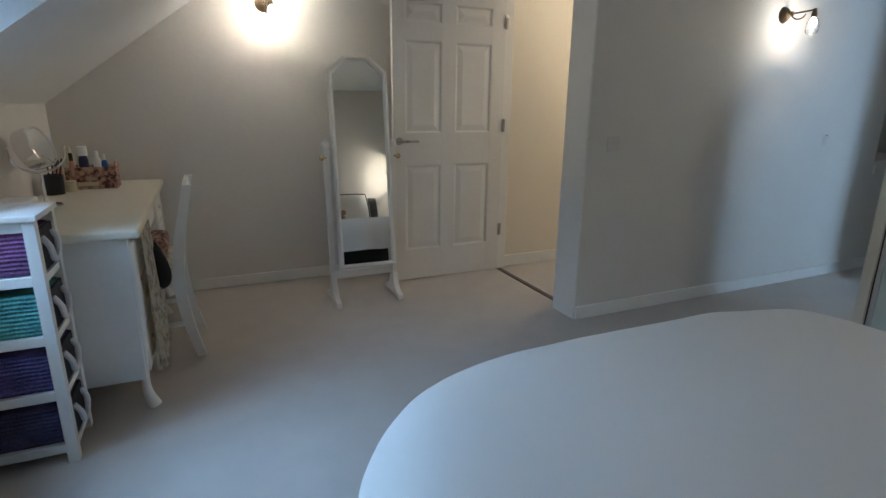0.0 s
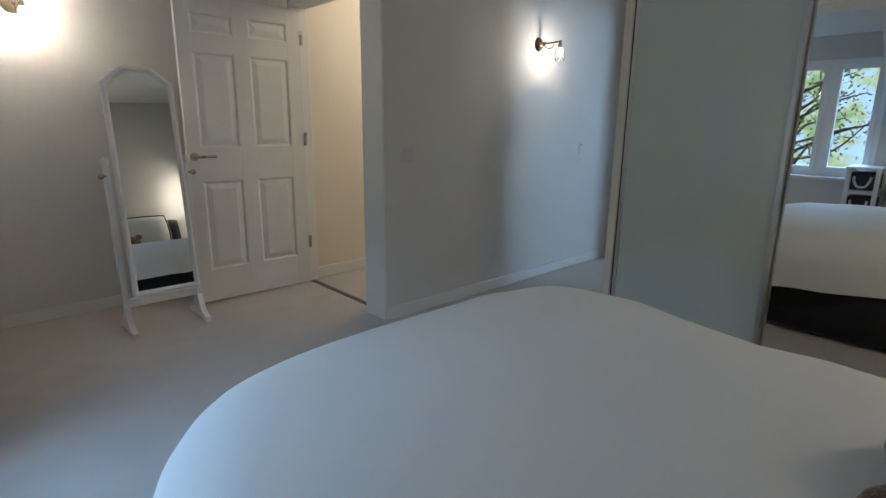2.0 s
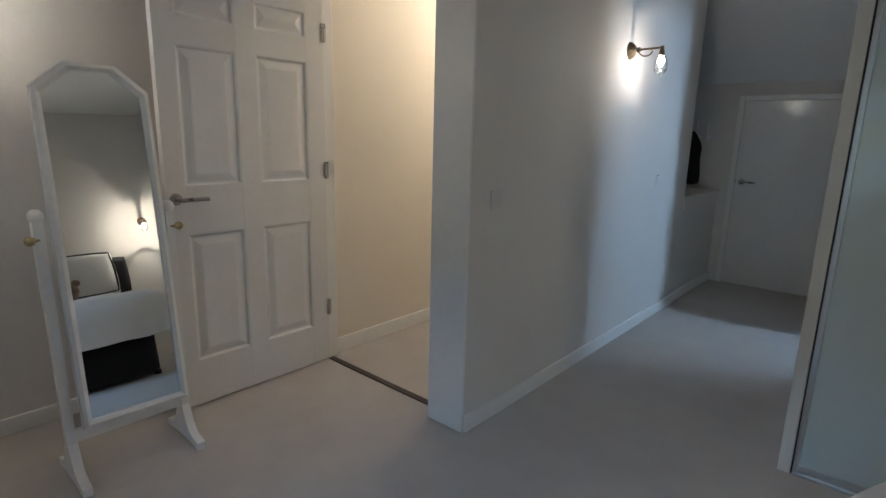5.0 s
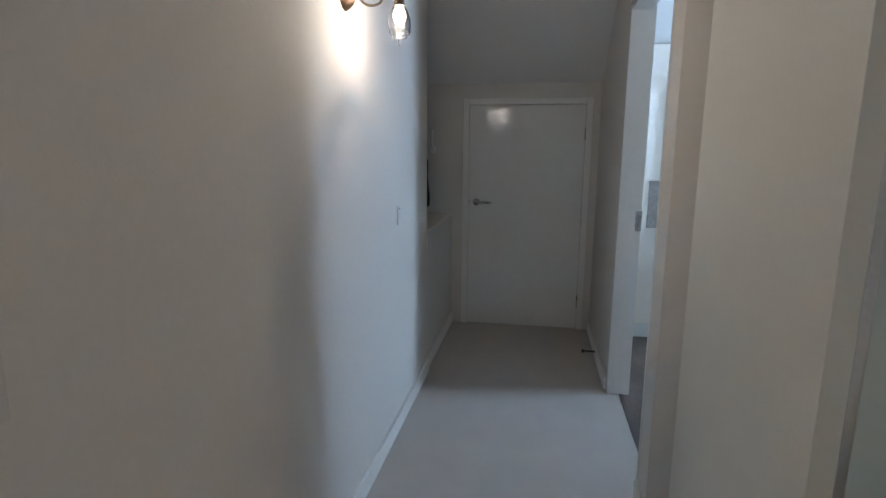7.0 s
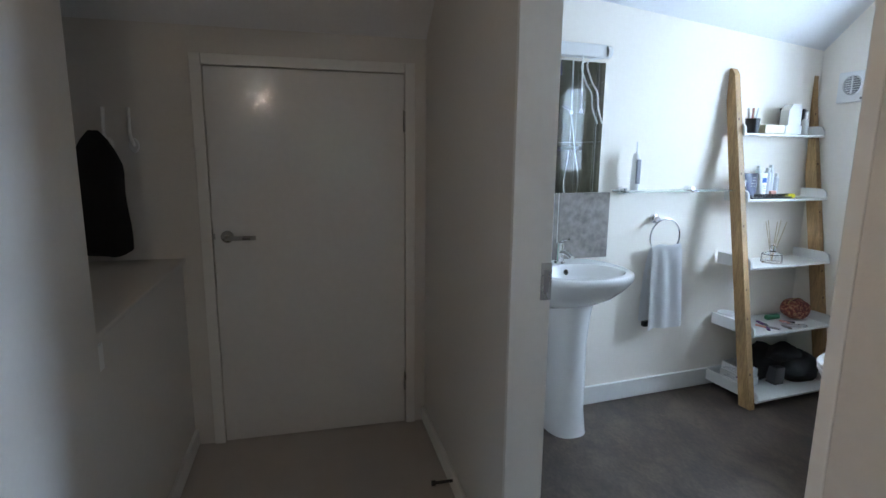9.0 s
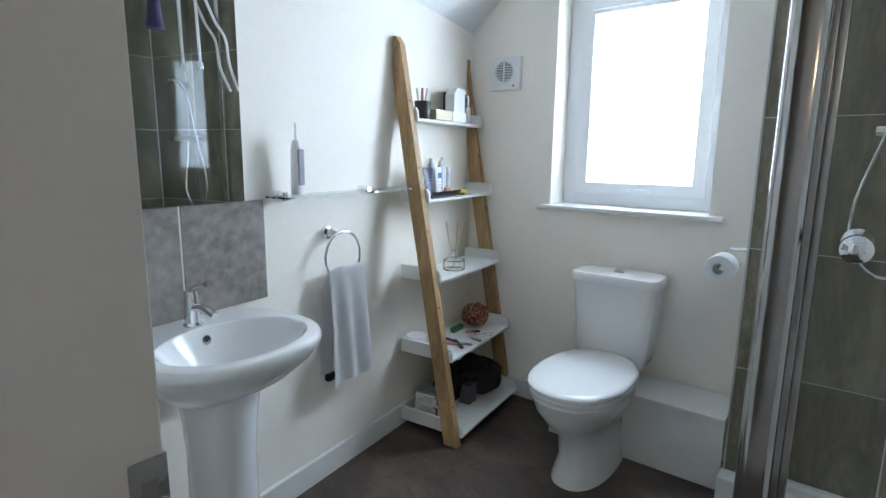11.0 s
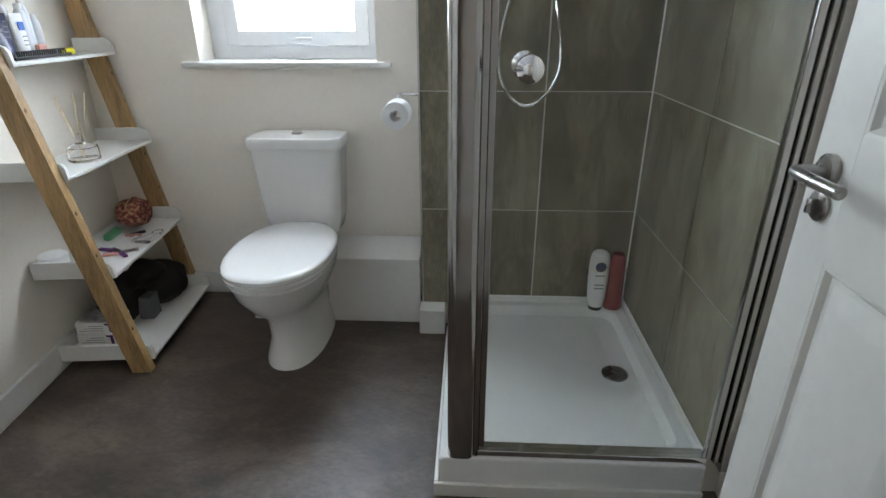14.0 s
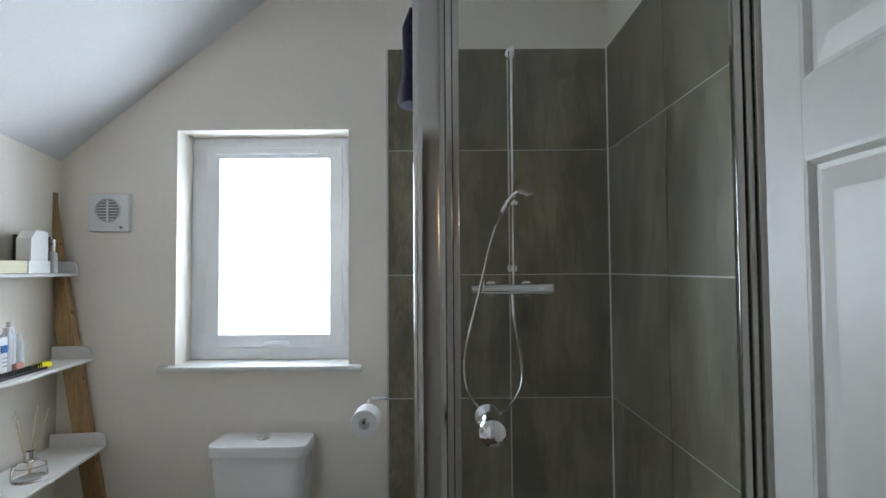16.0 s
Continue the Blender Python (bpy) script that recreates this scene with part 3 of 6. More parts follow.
def panelled_leaf(nm, m, width, height, columns, rows, label, material):
    """A panelled door leaf. In m: x from the hinge along the leaf, y out of the seen face, z up."""
    d = thing(nm, *m.translation, label, "door")
    th = 0.038
    xs = [0, *[c for pair in columns for c in pair], width]
    bm = bmesh.new()
    for a, b in zip(xs[0::2], xs[1::2]):
        box(a, b, -th, 0, 0.007, height, 0.0015, bm, m, 1)
    zs = [0.007, *[r for pair in rows for r in pair], height]
    for a, b in columns:
        for z0, z1 in zip(zs[0::2], zs[1::2]):
            box(a - 0.001, b + 0.001, -th + 0.0004, -0.0004, z0, z1, 0, bm, m)
    part("leaf", bm, material, d)
    for a, b in columns:
        for z0, z1 in rows:
            for face in (0, 1):
                rings = []
                for inset, depth in ((0, 0.0), (0.006, 0.001), (0.014, 0.009), (0.022, 0.0095), (0.055, 0.003), (0.06, 0.0028)):
                    yy = -depth if face == 0 else -th + depth
                    rings.append([m @ Vector((x, yy, z)) for x, z in ((a + inset, z0 + inset), (b - inset, z0 + inset), (b - inset, z1 - inset), (a + inset, z1 - inset))])
                pb = bmesh.new()
                vs = [[pb.verts.new(p) for p in r] for r in rings]
                for r0, r1 in zip(vs, vs[1:]):
                    for k in range(4):
                        pb.faces.new((r0[k], r0[(k + 1) % 4], r1[(k + 1) % 4], r1[k]))
                pb.faces.new(vs[-1])
                part("panel", pb, material, d, smooth=False)
    return d


# bedroom door, standing open at a right angle to its doorway; x runs from the hinge to the latch
mD = Matrix(((-1, 0, 0, 1.565), (0, -1, 0, 3.893), (0, 0, 1, 0), (0, 0, 0, 1)))
bed_door = panelled_leaf("door_bedroom", mD, 0.838, 1.985, [(0.105, 0.385), (0.485, 0.755)], [(0.225, 0.835), (1.05, 1.65), (1.76, 1.885)], "white six-panel door standing open in the bedroom", M_GLOSS)
lever(bed_door, Matrix(((1, 0, 0, 0.768), (0, -1, 0, 3.893), (0, 0, 1, 1.0), (0, 0, 0, 1))), M_STEEL, 1)
for z in (0.325, 1.10, 1.80):
    hinge(bed_door, 1.567, 3.888, z)

# bathroom door, standing open against the shower
ang = math.atan2(0.815 - 1.637, 3.206 - 3.228)
mB = Matrix.Translation((3.228, 1.637, 0)) @ Matrix.Rotation(ang, 4, "Z")
bath_door = panelled_leaf("door_bathroom", mB, 0.822, 1.985, [(0.10, 0.365), (0.46, 0.725)], [(0.225, 0.858), (1.055, 1.60), (1.71, 1.885)], "white six-panel bathroom door standing open inwards", M_SATIN)
hm = mB @ pose(0.772, 0, 0.993)
lever(bath_door, hm, M_STEEL, -1)
part("escutcheon", lathe([(0, 0.008), (0.02, 0.008), (0.0245, 0.005), (0.0245, 0)], mB @ pose(0.772, 0, 0.937, -90), 24), M_STEEL, bath_door, "round steel turn plate")
part("turn_knob", box(-0.004, 0.004, 0.008, 0.022, -0.012, 0.012, 0.002, None, mB @ pose(0.772, 0, 0.937)), M_STEEL, bath_door)
for z in (0.25, 1.0, 1.78):
    hinge(bath_door, 0, 0.003, z, mB)

# low flush door at the corridor end
low = thing("door_low", XE, 2.3, 0, "low white flush door under the sloping ceiling", "door")
part("leaf", box(XE - 0.004, XE + 0.036, 1.886, 2.712, 0.006, 1.652, 0.002), M_GLOSS, low)
lever(low, Matrix(((0, -1, 0, XE - 0.004), (-1, 0, 0, 2.655), (0, 0, 1, 0.95), (0, 0, 0, 1))), M_STEEL, 1)
for z in (0.22, 1.45):
    hinge(low, XE - 0.008, 1.884, z)
part("keyhole", box(XE - 0.007, XE - 0.003, 2.704, 2.71, 0.94, 0.965), M_STEEL, low)

# strike plate in the bathroom jamb
YS = 1.616
sp = thing("strike_plate", 4.110, YS + 0.07, 0.95, "satin steel strike plate in the white door jamb", "strike plate")
part("plate", joined(box(4.1085, 4.1115, YS + 0.075, YS + 0.084, 0.915, 1.02), box(4.1085, 4.1115, YS + 0.052, YS + 0.060, 0.915, 1.02),
     box(4.1085, 4.1115, YS + 0.060, YS + 0.075, 1.00, 1.02), box(4.1085, 4.1115, YS + 0.060, YS + 0.075, 0.915, 0.935)), M_STEEL, sp, smooth=False)
part("socket_hole", box(4.1095, 4.1118, YS + 0.060, YS + 0.075, 0.935, 1.00), M_GREY, sp, smooth=False)


# ---- windows ----
def sash(parent, axis_y, x0, x1, z0, z1, w, dep, material, nm="frame"):
    """A rectangular frame lying in a y plane: x0..x1, z0..z1, bar width w."""
    y0, y1 = axis_y - dep, axis_y
    bm = joined(box(x0, x0 + w, y0, y1, z0, z1, 0.004), box(x1 - w, x1, y0, y1, z0, z1, 0.004), box(x0 + w - 0.002, x1 - w + 0.002, y0 + 0.0005, y1 - 0.0005, z1 - w, z1, 0.004), box(x0 + w - 0.002, x1 - w + 0.002, y0 + 0.0005, y1 - 0.0005, z0, z0 + w, 0.004))
    return part(nm, bm, material, parent)


wb = tagged(new("window_bathroom"), "white plastic window with bright obscured glass", "window", "", "structure")
wb.location = (4.49, YW - 0.14, 1.05)
sash(wb, YW - 0.135, 4.131, 4.849, 1.046, 2.029, 0.075, 0.07, M_UPVC, "outer_frame")
inner = sash(wb, YW - 0.12, 4.178, 4.778, 1.10, 1.990, 0.057, 0.06, M_UPVC, "opening_sash")
part("handle", joined(box(4.44, 4.52, YW - 0.121, YW - 0.108, 1.108, 1.126, 0.004), box(4.41, 4.48, YW - 0.109, YW - 0.096, 1.112, 1.132, 0.005)), M_UPVC, inner, "white window handle")
part("trickle_vent", box(4.28, 4.74, YW - 0.121, YW - 0.108, 1.952, 1.972, 0.003), M_UPVC, inner)
pane = part("pane", box(4.225, 4.735, YW - 0.155, YW - 0.149, 1.146, 1.945), M_FROST, wb, smooth=False)
pane.visible_shadow = False
structure("window_sill_bathroom", box(4.07, 4.915, YW - 0.134, YW + 0.035, 1.022, 1.046, 0.008), M_SATIN, "white rounded window board", True)

wd = tagged(new("window_dormer"), "white plastic dormer window looking out on trees", "window", "", "structure")
wd.location = (XK - 0.06, 1.88, DZ0)


def sash_x(parent, x, y0, y1, z0, z1, w, dep, material, nm):
    bm = joined(box(x - dep, x, y0, y0 + w, z0, z1, 0.004), box(x - dep, x, y1 - w, y1, z0, z1, 0.004), box(x - dep + 0.0005, x - 0.0005, y0 + w - 0.002, y1 - w + 0.002, z1 - w, z1, 0.004), box(x - dep + 0.0005, x - 0.0005, y0 + w - 0.002, y1 - w + 0.002, z0, z0 + w, 0.004))
    return part(nm, bm, material, parent)


sash_x(wd, XK - 0.04, 1.151, 2.439, DZ0 + 0.001, DZ1 - 0.001, 0.045, 0.07, M_UPVC, "outer_frame")
part("mullion", box(XK - 0.11, XK - 0.04, 1.555, 1.605, DZ0 + 0.045, DZ1 - 0.045, 0.004), M_UPVC, wd)
part("mullion", box(XK - 0.11, XK - 0.04, 2.065, 2.115, DZ0 + 0.045, DZ1 - 0.045, 0.004), M_UPVC, wd)
for a, b in ((1.196, 1.555), (1.605, 2.065), (2.115, 2.394)):
    s = sash_x(wd, XK - 0.03, a, b, DZ0 + 0.045, DZ1 - 0.045, 0.045, 0.06, M_UPVC, "casement")
    p = part("pane", box(XK - 0.075, XK - 0.07, a + 0.04, b - 0.04, DZ0 + 0.085, DZ1 - 0.085), M_WINPANE, s, smooth=False)
    p.visible_shadow = False
    part("handle", box(XK - 0.03, XK - 0.012, b - 0.03, b - 0.015, DZ0 + 0.2, DZ0 + 0.32, 0.004), M_UPVC, s)
structure("window_sill_dormer", box(XK - 0.05, XK + 0.05, DY0 + 0.032, DY1 - 0.032, DZ0 - 0.03, DZ0, 0.008), M_SATIN, "white painted window board", True)

# ---- bedroom things ----
def smoothnoise(x, y, s):
    return noise.noise(Vector((x * s, y * s, 0.37)))


# bed: black divan, mattress, white duvet, pillows
BX0, BX1, BY0, BY1, BZ = -0.308, 1.45, -0.72, 1.555, 0.655
bed = thing("bed", 0.6, 0.4, 0, "double bed with black divan base and white bedding", "bed")
part("base", loft([oval((BX0 + BX1) / 2 - 0.05, (BY0 + BY1) / 2 - 0.06, (BX1 - BX0) / 2 - 0.19, (BY1 - BY0) / 2 - 0.09, z, 48, 7.0) for z in (0.03, 0.04, 0.32, 0.33)]), M_BLACKCLOTH, bed, "black divan base")
part("mattress", loft([oval((BX0 + BX1) / 2 - 0.1, (BY0 + BY1) / 2 - 0.06, (BX1 - BX0) / 2 - 0.22, (BY1 - BY0) / 2 - 0.10, z, 48, 5.0) for z in (0.33, 0.35, 0.53, 0.56)]), M_DUVET, bed)
for x in (BX0 + 0.15, BX1 - 0.32):
    for y in (BY0 + 0.12, BY1 - 0.22):
        part("foot", cyl((x, y, 0), (x, y, 0.035), 0.025), M_BLACK, bed)
part("headboard", box(BX0 + 0.05, BX1 - 0.05, -0.745, -0.70, 0.03, 0.95, 0.015), M_BLACKCLOTH, bed, "black padded headboard")


def duvet(x0, x1, y0, y1, top, hang, rad, edge):
    """A quilt over the mattress: flat top, rolled edge, hanging sides with folds."""
    bm = bmesh.new()
    cx, cy = (x0 + x1) / 2, (y0 + y1) / 2
    hx, hy = (x1 - x0) / 2, (y1 - y0) / 2
    n = 120
    rings = []
    steps = [(0.0, 1), (0.25, 1), (0.5, 1), (0.7, 1), (0.82, 1), (0.9, 1)]
    for f, _ in steps:
        rings.append((f, None, 0))
    for k in range(1, 8):
        a = math.pi / 2 * k / 7
        rings.append((None, math.sin(a), edge * (1 - math.cos(a))))
    for k in range(1, 9):
        rings.append((None, 1.0, edge + (hang - edge) * k / 8))
    vs = []
    for f, g, drop in rings:
        row = []
        for i in range(n):
            t = 2 * math.pi * i / n
            c, s = math.cos(t), math.sin(t)
            p = 3.6
            ex = math.copysign(abs(c) ** (2 / p), c)
            ey = math.copysign(abs(s) ** (2 / p), s)
            if f is not None:
                x, y = cx + ex * (hx - edge) * f / 0.9, cy + ey * (hy - edge) * f / 0.9
                d = 0
            else:
                x, y, d = cx + ex * (hx - edge + edge * g), cy + ey * (hy - edge + edge * g), drop
            low = max(0, d - edge) / max(hang - edge, 1e-3)
            fold = low * (0.014 * math.sin(t * 17 + 1.3 * math.sin(t * 5)) + 0.01 * smoothnoise(x * 3, y * 3, 2.0) - 0.02)
            x += fold * c
            y += fold * s
            z = top - d + 0.018 * smoothnoise(x, y, 1.7) + 0.006 * smoothnoise(x, y, 6) + (0.012 * smoothnoise(x + 3, y, 4) if d else 0)
            row.append(bm.verts.new((x, y, z)))
        vs.append(row)
    for a, b in zip(vs, vs[1:]):
        for i in range(n):
            if a is vs[0]:
                continue
            bm.faces.new((a[i], a[(i + 1) % n], b[(i + 1) % n], b[i]))
    bm.faces.new(vs[1])
    for v in vs[0]:
        bm.verts.remove(v)
    return bm


quilt = duvet(BX0, BX1, -0.25, BY1, BZ, 0.34, 0.3, 0.16)
for v in quilt.verts:
    if v.co.x > 0.6:
        v.co.x -= 0.20 * max(0.0, min(1.0, (1.25 - v.co.y) / 0.55)) * min(1.0, (v.co.x - 0.6) / 0.6)
single("duvet", quilt, M_DUVET, "plump white duvet spread over the bed", "duvet")


def pillow(nm, cx, cy, cz, w, h, d, tilt, label, piping):
    """A stuffed cushion leaning back by tilt degrees."""
    m = pose(cx, cy, cz, tilt, 0, 0)
    t = thing(nm, cx, cy, cz - h / 2, label, "pillow")
    bm = bmesh.new()
    nx, nz = 16, 12
    for side in (1, -1):
        g = []
        for j in range(nz + 1):
            row = []
            for i in range(nx + 1):
                u, v = 2 * i / nx - 1, 2 * j / nz - 1
                th = d / 2 * (1 - u ** 4) ** 0.6 * (1 - v ** 4) ** 0.6
                pinch = 1 - 0.05 * (u * u + v * v) * 0.8
                row.append(bm.verts.new(m @ Vector((u * w / 2 * (1 - 0.05 * v * v), side * th, v * h / 2 * (1 - 0.05 * u * u)))))
            g.append(row)
        for j in range(nz):
            for i in range(nx):
                bm.faces.new((g[j][i], g[j][i + 1], g[j + 1][i + 1], g[j + 1][i]))
    bmesh.ops.remove_doubles(bm, verts=bm.verts, dist=0.0005)
    part("cover", bm, M_DUVET, t)
    if piping:
        pts = []
        for k in range(41):
            s = 4 * k / 40
            q = int(s) % 4
            f = s - int(s)
            u, v = [(2 * f - 1, -1), (1, 2 * f - 1), (1 - 2 * f, 1), (-1, 1 - 2 * f)][q]
            pts.append(m @ Vector((u * w / 2 * (1 - 0.05 * v * v) * 0.94, 0.035, v * h / 2 * (1 - 0.05 * u * u) * 0.92)))
        part("border", tube(pts, 0.008, 6), M_BLACKCLOTH, t, "black border stripe")
    return t


pillow("pillow", 0.22, -0.50, 0.83, 0.66, 0.46, 0.17, 22, "white pillow with black border propped on the bed", True)
pillow("pillow", 1.06, -0.48, 0.87, 0.68, 0.50, 0.17, 22, "white pillow with black border propped on the bed", True)
pillow("cushion", 1.36, -0.60, 0.84, 0.36, 0.40, 0.13, 10, "dark cushion leaning on the pillows", False).children[0].data.materials[0] = M_DARKFAB

# plush toy lying on the duvet
bm = ball((0.64, 0.08, 0.73), 0.12, None, 64, (1.1, 1.0, 0.85))
ball((0.74, 0.275, 0.69), 0.06, bm, 56, (1.6, 0.75, 0.9))
ball((0.52, 0.245, 0.685), 0.058, bm, 56, (0.9, 1.4, 0.9))
ball((0.88, -0.04, 0.74), 0.09, bm, 48)
ball((0.94, 0.03, 0.81), 0.035, bm, 32)
for v in bm.verts:
    v.co += v.normal * (0.006 * noise.noise(v.co * 22) + 0.005 * noise.noise(v.co * 48) + 0.002 * noise.noise(v.co * 110))
single("plush_toy", bm, M_TEDDY, "brown plush toy lying on the white duvet", "soft toy")


# wardrobe with sliding doors
WX, WY1 = 2.185, 1.68
MY = 0.955
ward = thing("wardrobe", 2.5, 0.5, 0, "built-in wardrobe with painted-glass and mirror sliding doors", "wardrobe")
part("end_panel", box(WX - 0.01, 2.999, 1.678, 1.722, 0, CEIL - 0.002, 0.002), M_LAMINATE, ward, "cream laminate end panel")
part("shadow_gap", box(WX + 0.0, WX + 0.02, 1.6725, 1.6775, 0, CEIL - 0.002, 0.003), M_BLACK, ward, "narrow dark shadow strip")
part("bottom_track", box(WX - 0.01, WX + 0.09, -0.75, 1.672, 0, 0.012, 0.002), M_ALU, ward)
part("top_fascia", box(WX - 0.012, WX + 0.09, -0.75, 1.672, 2.45, CEIL - 0.002, 0.003), M_LAMINATE, ward)


def slider(nm, x, y0, y1, material, label, rail):
    d = part(nm, box(x, x + 0.006, y0 + 0.018, y1 - 0.018, 0.04, 2.44), material, ward, label, False)
    for a, b in ((y0, y0 + 0.02), (y1 - 0.02, y1)):
        part("stile", box(x - 0.006, x + 0.024, a, b, 0.013, 2.45, 0.002), rail, d)
    part("rail", box(x - 0.004, x + 0.022, y0 + 0.02, y1 - 0.02, 0.013, 0.045, 0.002), rail, d)
    part("rail", box(x - 0.004, x + 0.022, y0 + 0.02, y1 - 0.02, 2.41, 2.449, 0.002), rail, d)
    return d


slider("glass_door", WX + 0.008, MY - 0.03, 1.672, M_WARDGLASS, "grey-green painted glass door", M_ALU)
slider("mirror_door", WX + 0.05, 0.10, MY, M_MIRROR, "full-height mirror door", M_ALU)
slider("glass_door", WX + 0.008, -0.74, 0.13, M_WARDGLASS, "grey-green painted glass door", M_ALU)


# cheval mirror
def cheval():
    t = thing("cheval_mirror", 0.45, 3.68, 0, "white free-standing cheval mirror with brass knobs", "mirror")
    px = (0.222, 0.648)
    for x in px:
        xb = x + (0.014 if x < 0.4 else -0.002)
        part("post", loft([[(c - 0.016, 3.665, z), (c + 0.016, 3.665, z), (c + 0.016, 3.70, z), (c - 0.016, 3.70, z)] for c, z in ((xb, 0.10), (x, 0.985))]), M_SATIN, t, "", False)
        part("post_cap", lathe([(0, 0.046), (0.012, 0.043), (0.021, 0.033), (0.024, 0.020), (0.021, 0.008), (0.016, 0.0), (0, 0)], pose(x, 3.682, 0.983), 16), M_SATIN, t)
        rings = []
        for k in range(13):
            f = k / 12
            y = 3.535 + 0.30 * f
            h = 0.03 + 0.13 * math.exp(-((f - 0.5) / 0.16) ** 2) + 0.02 * math.sin(math.pi * f)
            w = 0.016
            rings.append([(xb - w, y, 0.012 * math.sin(math.pi * f)), (xb + w, y, 0.012 * math.sin(math.pi * f)), (xb + w, y, h), (xb - w, y, h)])
        part("foot", loft(rings), M_SATIN, t)
        s = -1 if x < 0.4 else 1
        part("knob", joined(ball((x + s * 0.028, 3.66, 0.925), 0.017), cyl((x, 3.67, 0.925), (x + s * 0.02, 3.665, 0.925), 0.006)), M_BRASS, t, "small brass knob")
    part("cross_rail", box(px[0] + 0.023, px[1] - 0.011, 3.672, 3.694, 0.15, 0.20, 0.004), M_SATIN, t)
    # tilting frame: outline with cut corners at the top
    m = Matrix.Translation((0.445, 3.672, 0.90)) @ Matrix.Rotation(radians(-1.5), 4, "Z") @ Matrix.Rotation(radians(-7.5), 4, "X")

    def outline(w, lo, hi, cut):
        return [(-w, lo), (w, lo), (w, hi - cut * 1.05), (w - cut * 1.2, hi), (-w + cut * 1.2, hi), (-w, hi - cut * 1.05)]
    o, i = outline(0.183, -0.672, 0.625, 0.085), outline(0.155, -0.644, 0.598, 0.079)
    bm = bmesh.new()
    rows = []
    for (pts, y) in ((o, 0.012), (o, -0.010), ([(a * 0.5 + c * 0.5, b * 0.5 + d * 0.5) for (a, b), (c, d) in zip(o, i)], -0.016), (i, -0.008), (i, 0.012)):
        rows.append([bm.verts.new(m @ Vector((p[0], y, p[1]))) for p in pts])
    for a, b in zip(rows, rows[1:] + rows[:1]):
        for k in range(6):
            bm.faces.new((a[k], a[(k + 1) % 6], b[(k + 1) % 6], b[k]))
    f = part("tilting_frame", bm, M_SATIN, t, smooth=False)
    part("mirror_glass", mirror_glass(m, i), M_MIRROR, f, "clear mirror glass", False)
    part("back_board", mirror_glass(m @ pose(0, 0.012, 0), o), M_SATIN, f, "", False)


def mirror_glass(m, outline):
    bm = prism([(p[0] * 1.008, p[1] * 1.004) for p in outline], "y", 0.0, 0.005)
    bm.transform(m)
    return bm


cheval()


# basket rack
def rack(nm, y0, y1, mats, label, group):
    x0, x1, H = -1.24, -0.96, 0.895
    t = thing(nm, (x0 + x1) / 2, (y0 + y1) / 2, 0, label, "drawer unit", group)
    pw = 0.036
    for x in (x0, x1 - pw):
        for y in (y0, y1 - pw):
            part("post", box(x, x + pw, y, y + pw, 0, H - 0.02, 0.003), M_SATIN, t)
    part("top", box(x0 - 0.008, x1 + 0.008, y0 - 0.008, y1 + 0.008, H - 0.02, H, 0.004), M_SATIN, t)
    levels = (0.045, 0.25, 0.455, 0.665)
    for z in levels:
        for y in (y0 + 0.006, y1 - 0.028):
            part("side_rail", box(x0 + pw, x1 - pw, y, y + 0.022, z - 0.005, z + 0.028, 0.002), M_SATIN, t)
        for x in (x0 + 0.006, x1 - 0.028):
            part("front_rail", box(x, x + 0.022, y0 + pw, y1 - pw, z - 0.005, z + 0.022, 0.002), M_SATIN, t)
    for y in (y0 + 0.006, y1 - 0.028):
        part("side_rail", box(x0 + pw, x1 - pw, y, y + 0.022, H - 0.055, H - 0.02, 0.002), M_SATIN, t)
    for z, m, fm in zip(levels, *mats):
        b = part("basket", joined(box(x0 + 0.012, x1 - 0.016, y0 + 0.016, y1 - 0.016, z + 0.03, z + 0.175, 0.012)), m, t)
        part("basket_front", box(x1 - 0.017, x1 - 0.006, y0 + pw + 0.004, y1 - pw - 0.004, z + 0.03, z + 0.172, 0.004), fm, b)
        ym = (y0 + y1) / 2
        pts = curve_points([(x1 - 0.006, ym - 0.06, z + 0.145), (x1 + 0.012, ym - 0.055, z + 0.11), (x1 + 0.012, ym - 0.028, z + 0.062), (x1 + 0.012, ym + 0.028, z + 0.062), (x1 + 0.012, ym + 0.055, z + 0.11), (x1 - 0.006, ym + 0.06, z + 0.145)], 5)
        part("rope_handle", tube(pts, 0.010, 8), M_ROPE, b, "white rope handle")


rack("basket_rack", 2.43, 2.69, ((M_NAVY, M_VIOLET, M_TEAL, M_PURPLE), (M_DARKFAB,) * 4), "white rack with purple, teal and navy woven baskets", "basket racks")
rack("basket_rack", 1.04, 1.285, ((M_NAVY, M_VIOLET, M_NAVY, M_NAVY), (M_DARKFAB,) * 4), "white rack with dark woven baskets and rope handles", "basket racks")


# chest of drawers beyond the rack
def chest():
    t = thing("chest_of_drawers", -1.0, 0.65, 0, "cream painted chest of drawers against the low wall", "drawers")
    x0, x1, y0, y1 = -1.25, -0.93, 0.42, 0.97
    part("carcass", box(x0, x1, y0, y1, 0.06, 0.70, 0.004), M_CREAM, t)
    part("top", box(x0, x1 + 0.02, y0 - 0.015, y1 + 0.015, 0.70, 0.73, 0.008), M_CREAM, t)
    part("plinth", box(x0 + 0.01, x1 - 0.01, y0 + 0.01, y1 - 0.01, 0, 0.06), M_CREAM, t)
    for k in range(3):
        z = 0.09 + 0.2 * k
        d = part("drawer", box(x1, x1 + 0.016, y0 + 0.02, y1 - 0.02, z, z + 0.185, 0.004), M_CREAM, t)
        for y in (y0 + 0.14, y1 - 0.14):
            part("knob", ball((x1 + 0.03, y, z + 0.095), 0.014), M_CREAM, d)


chest()


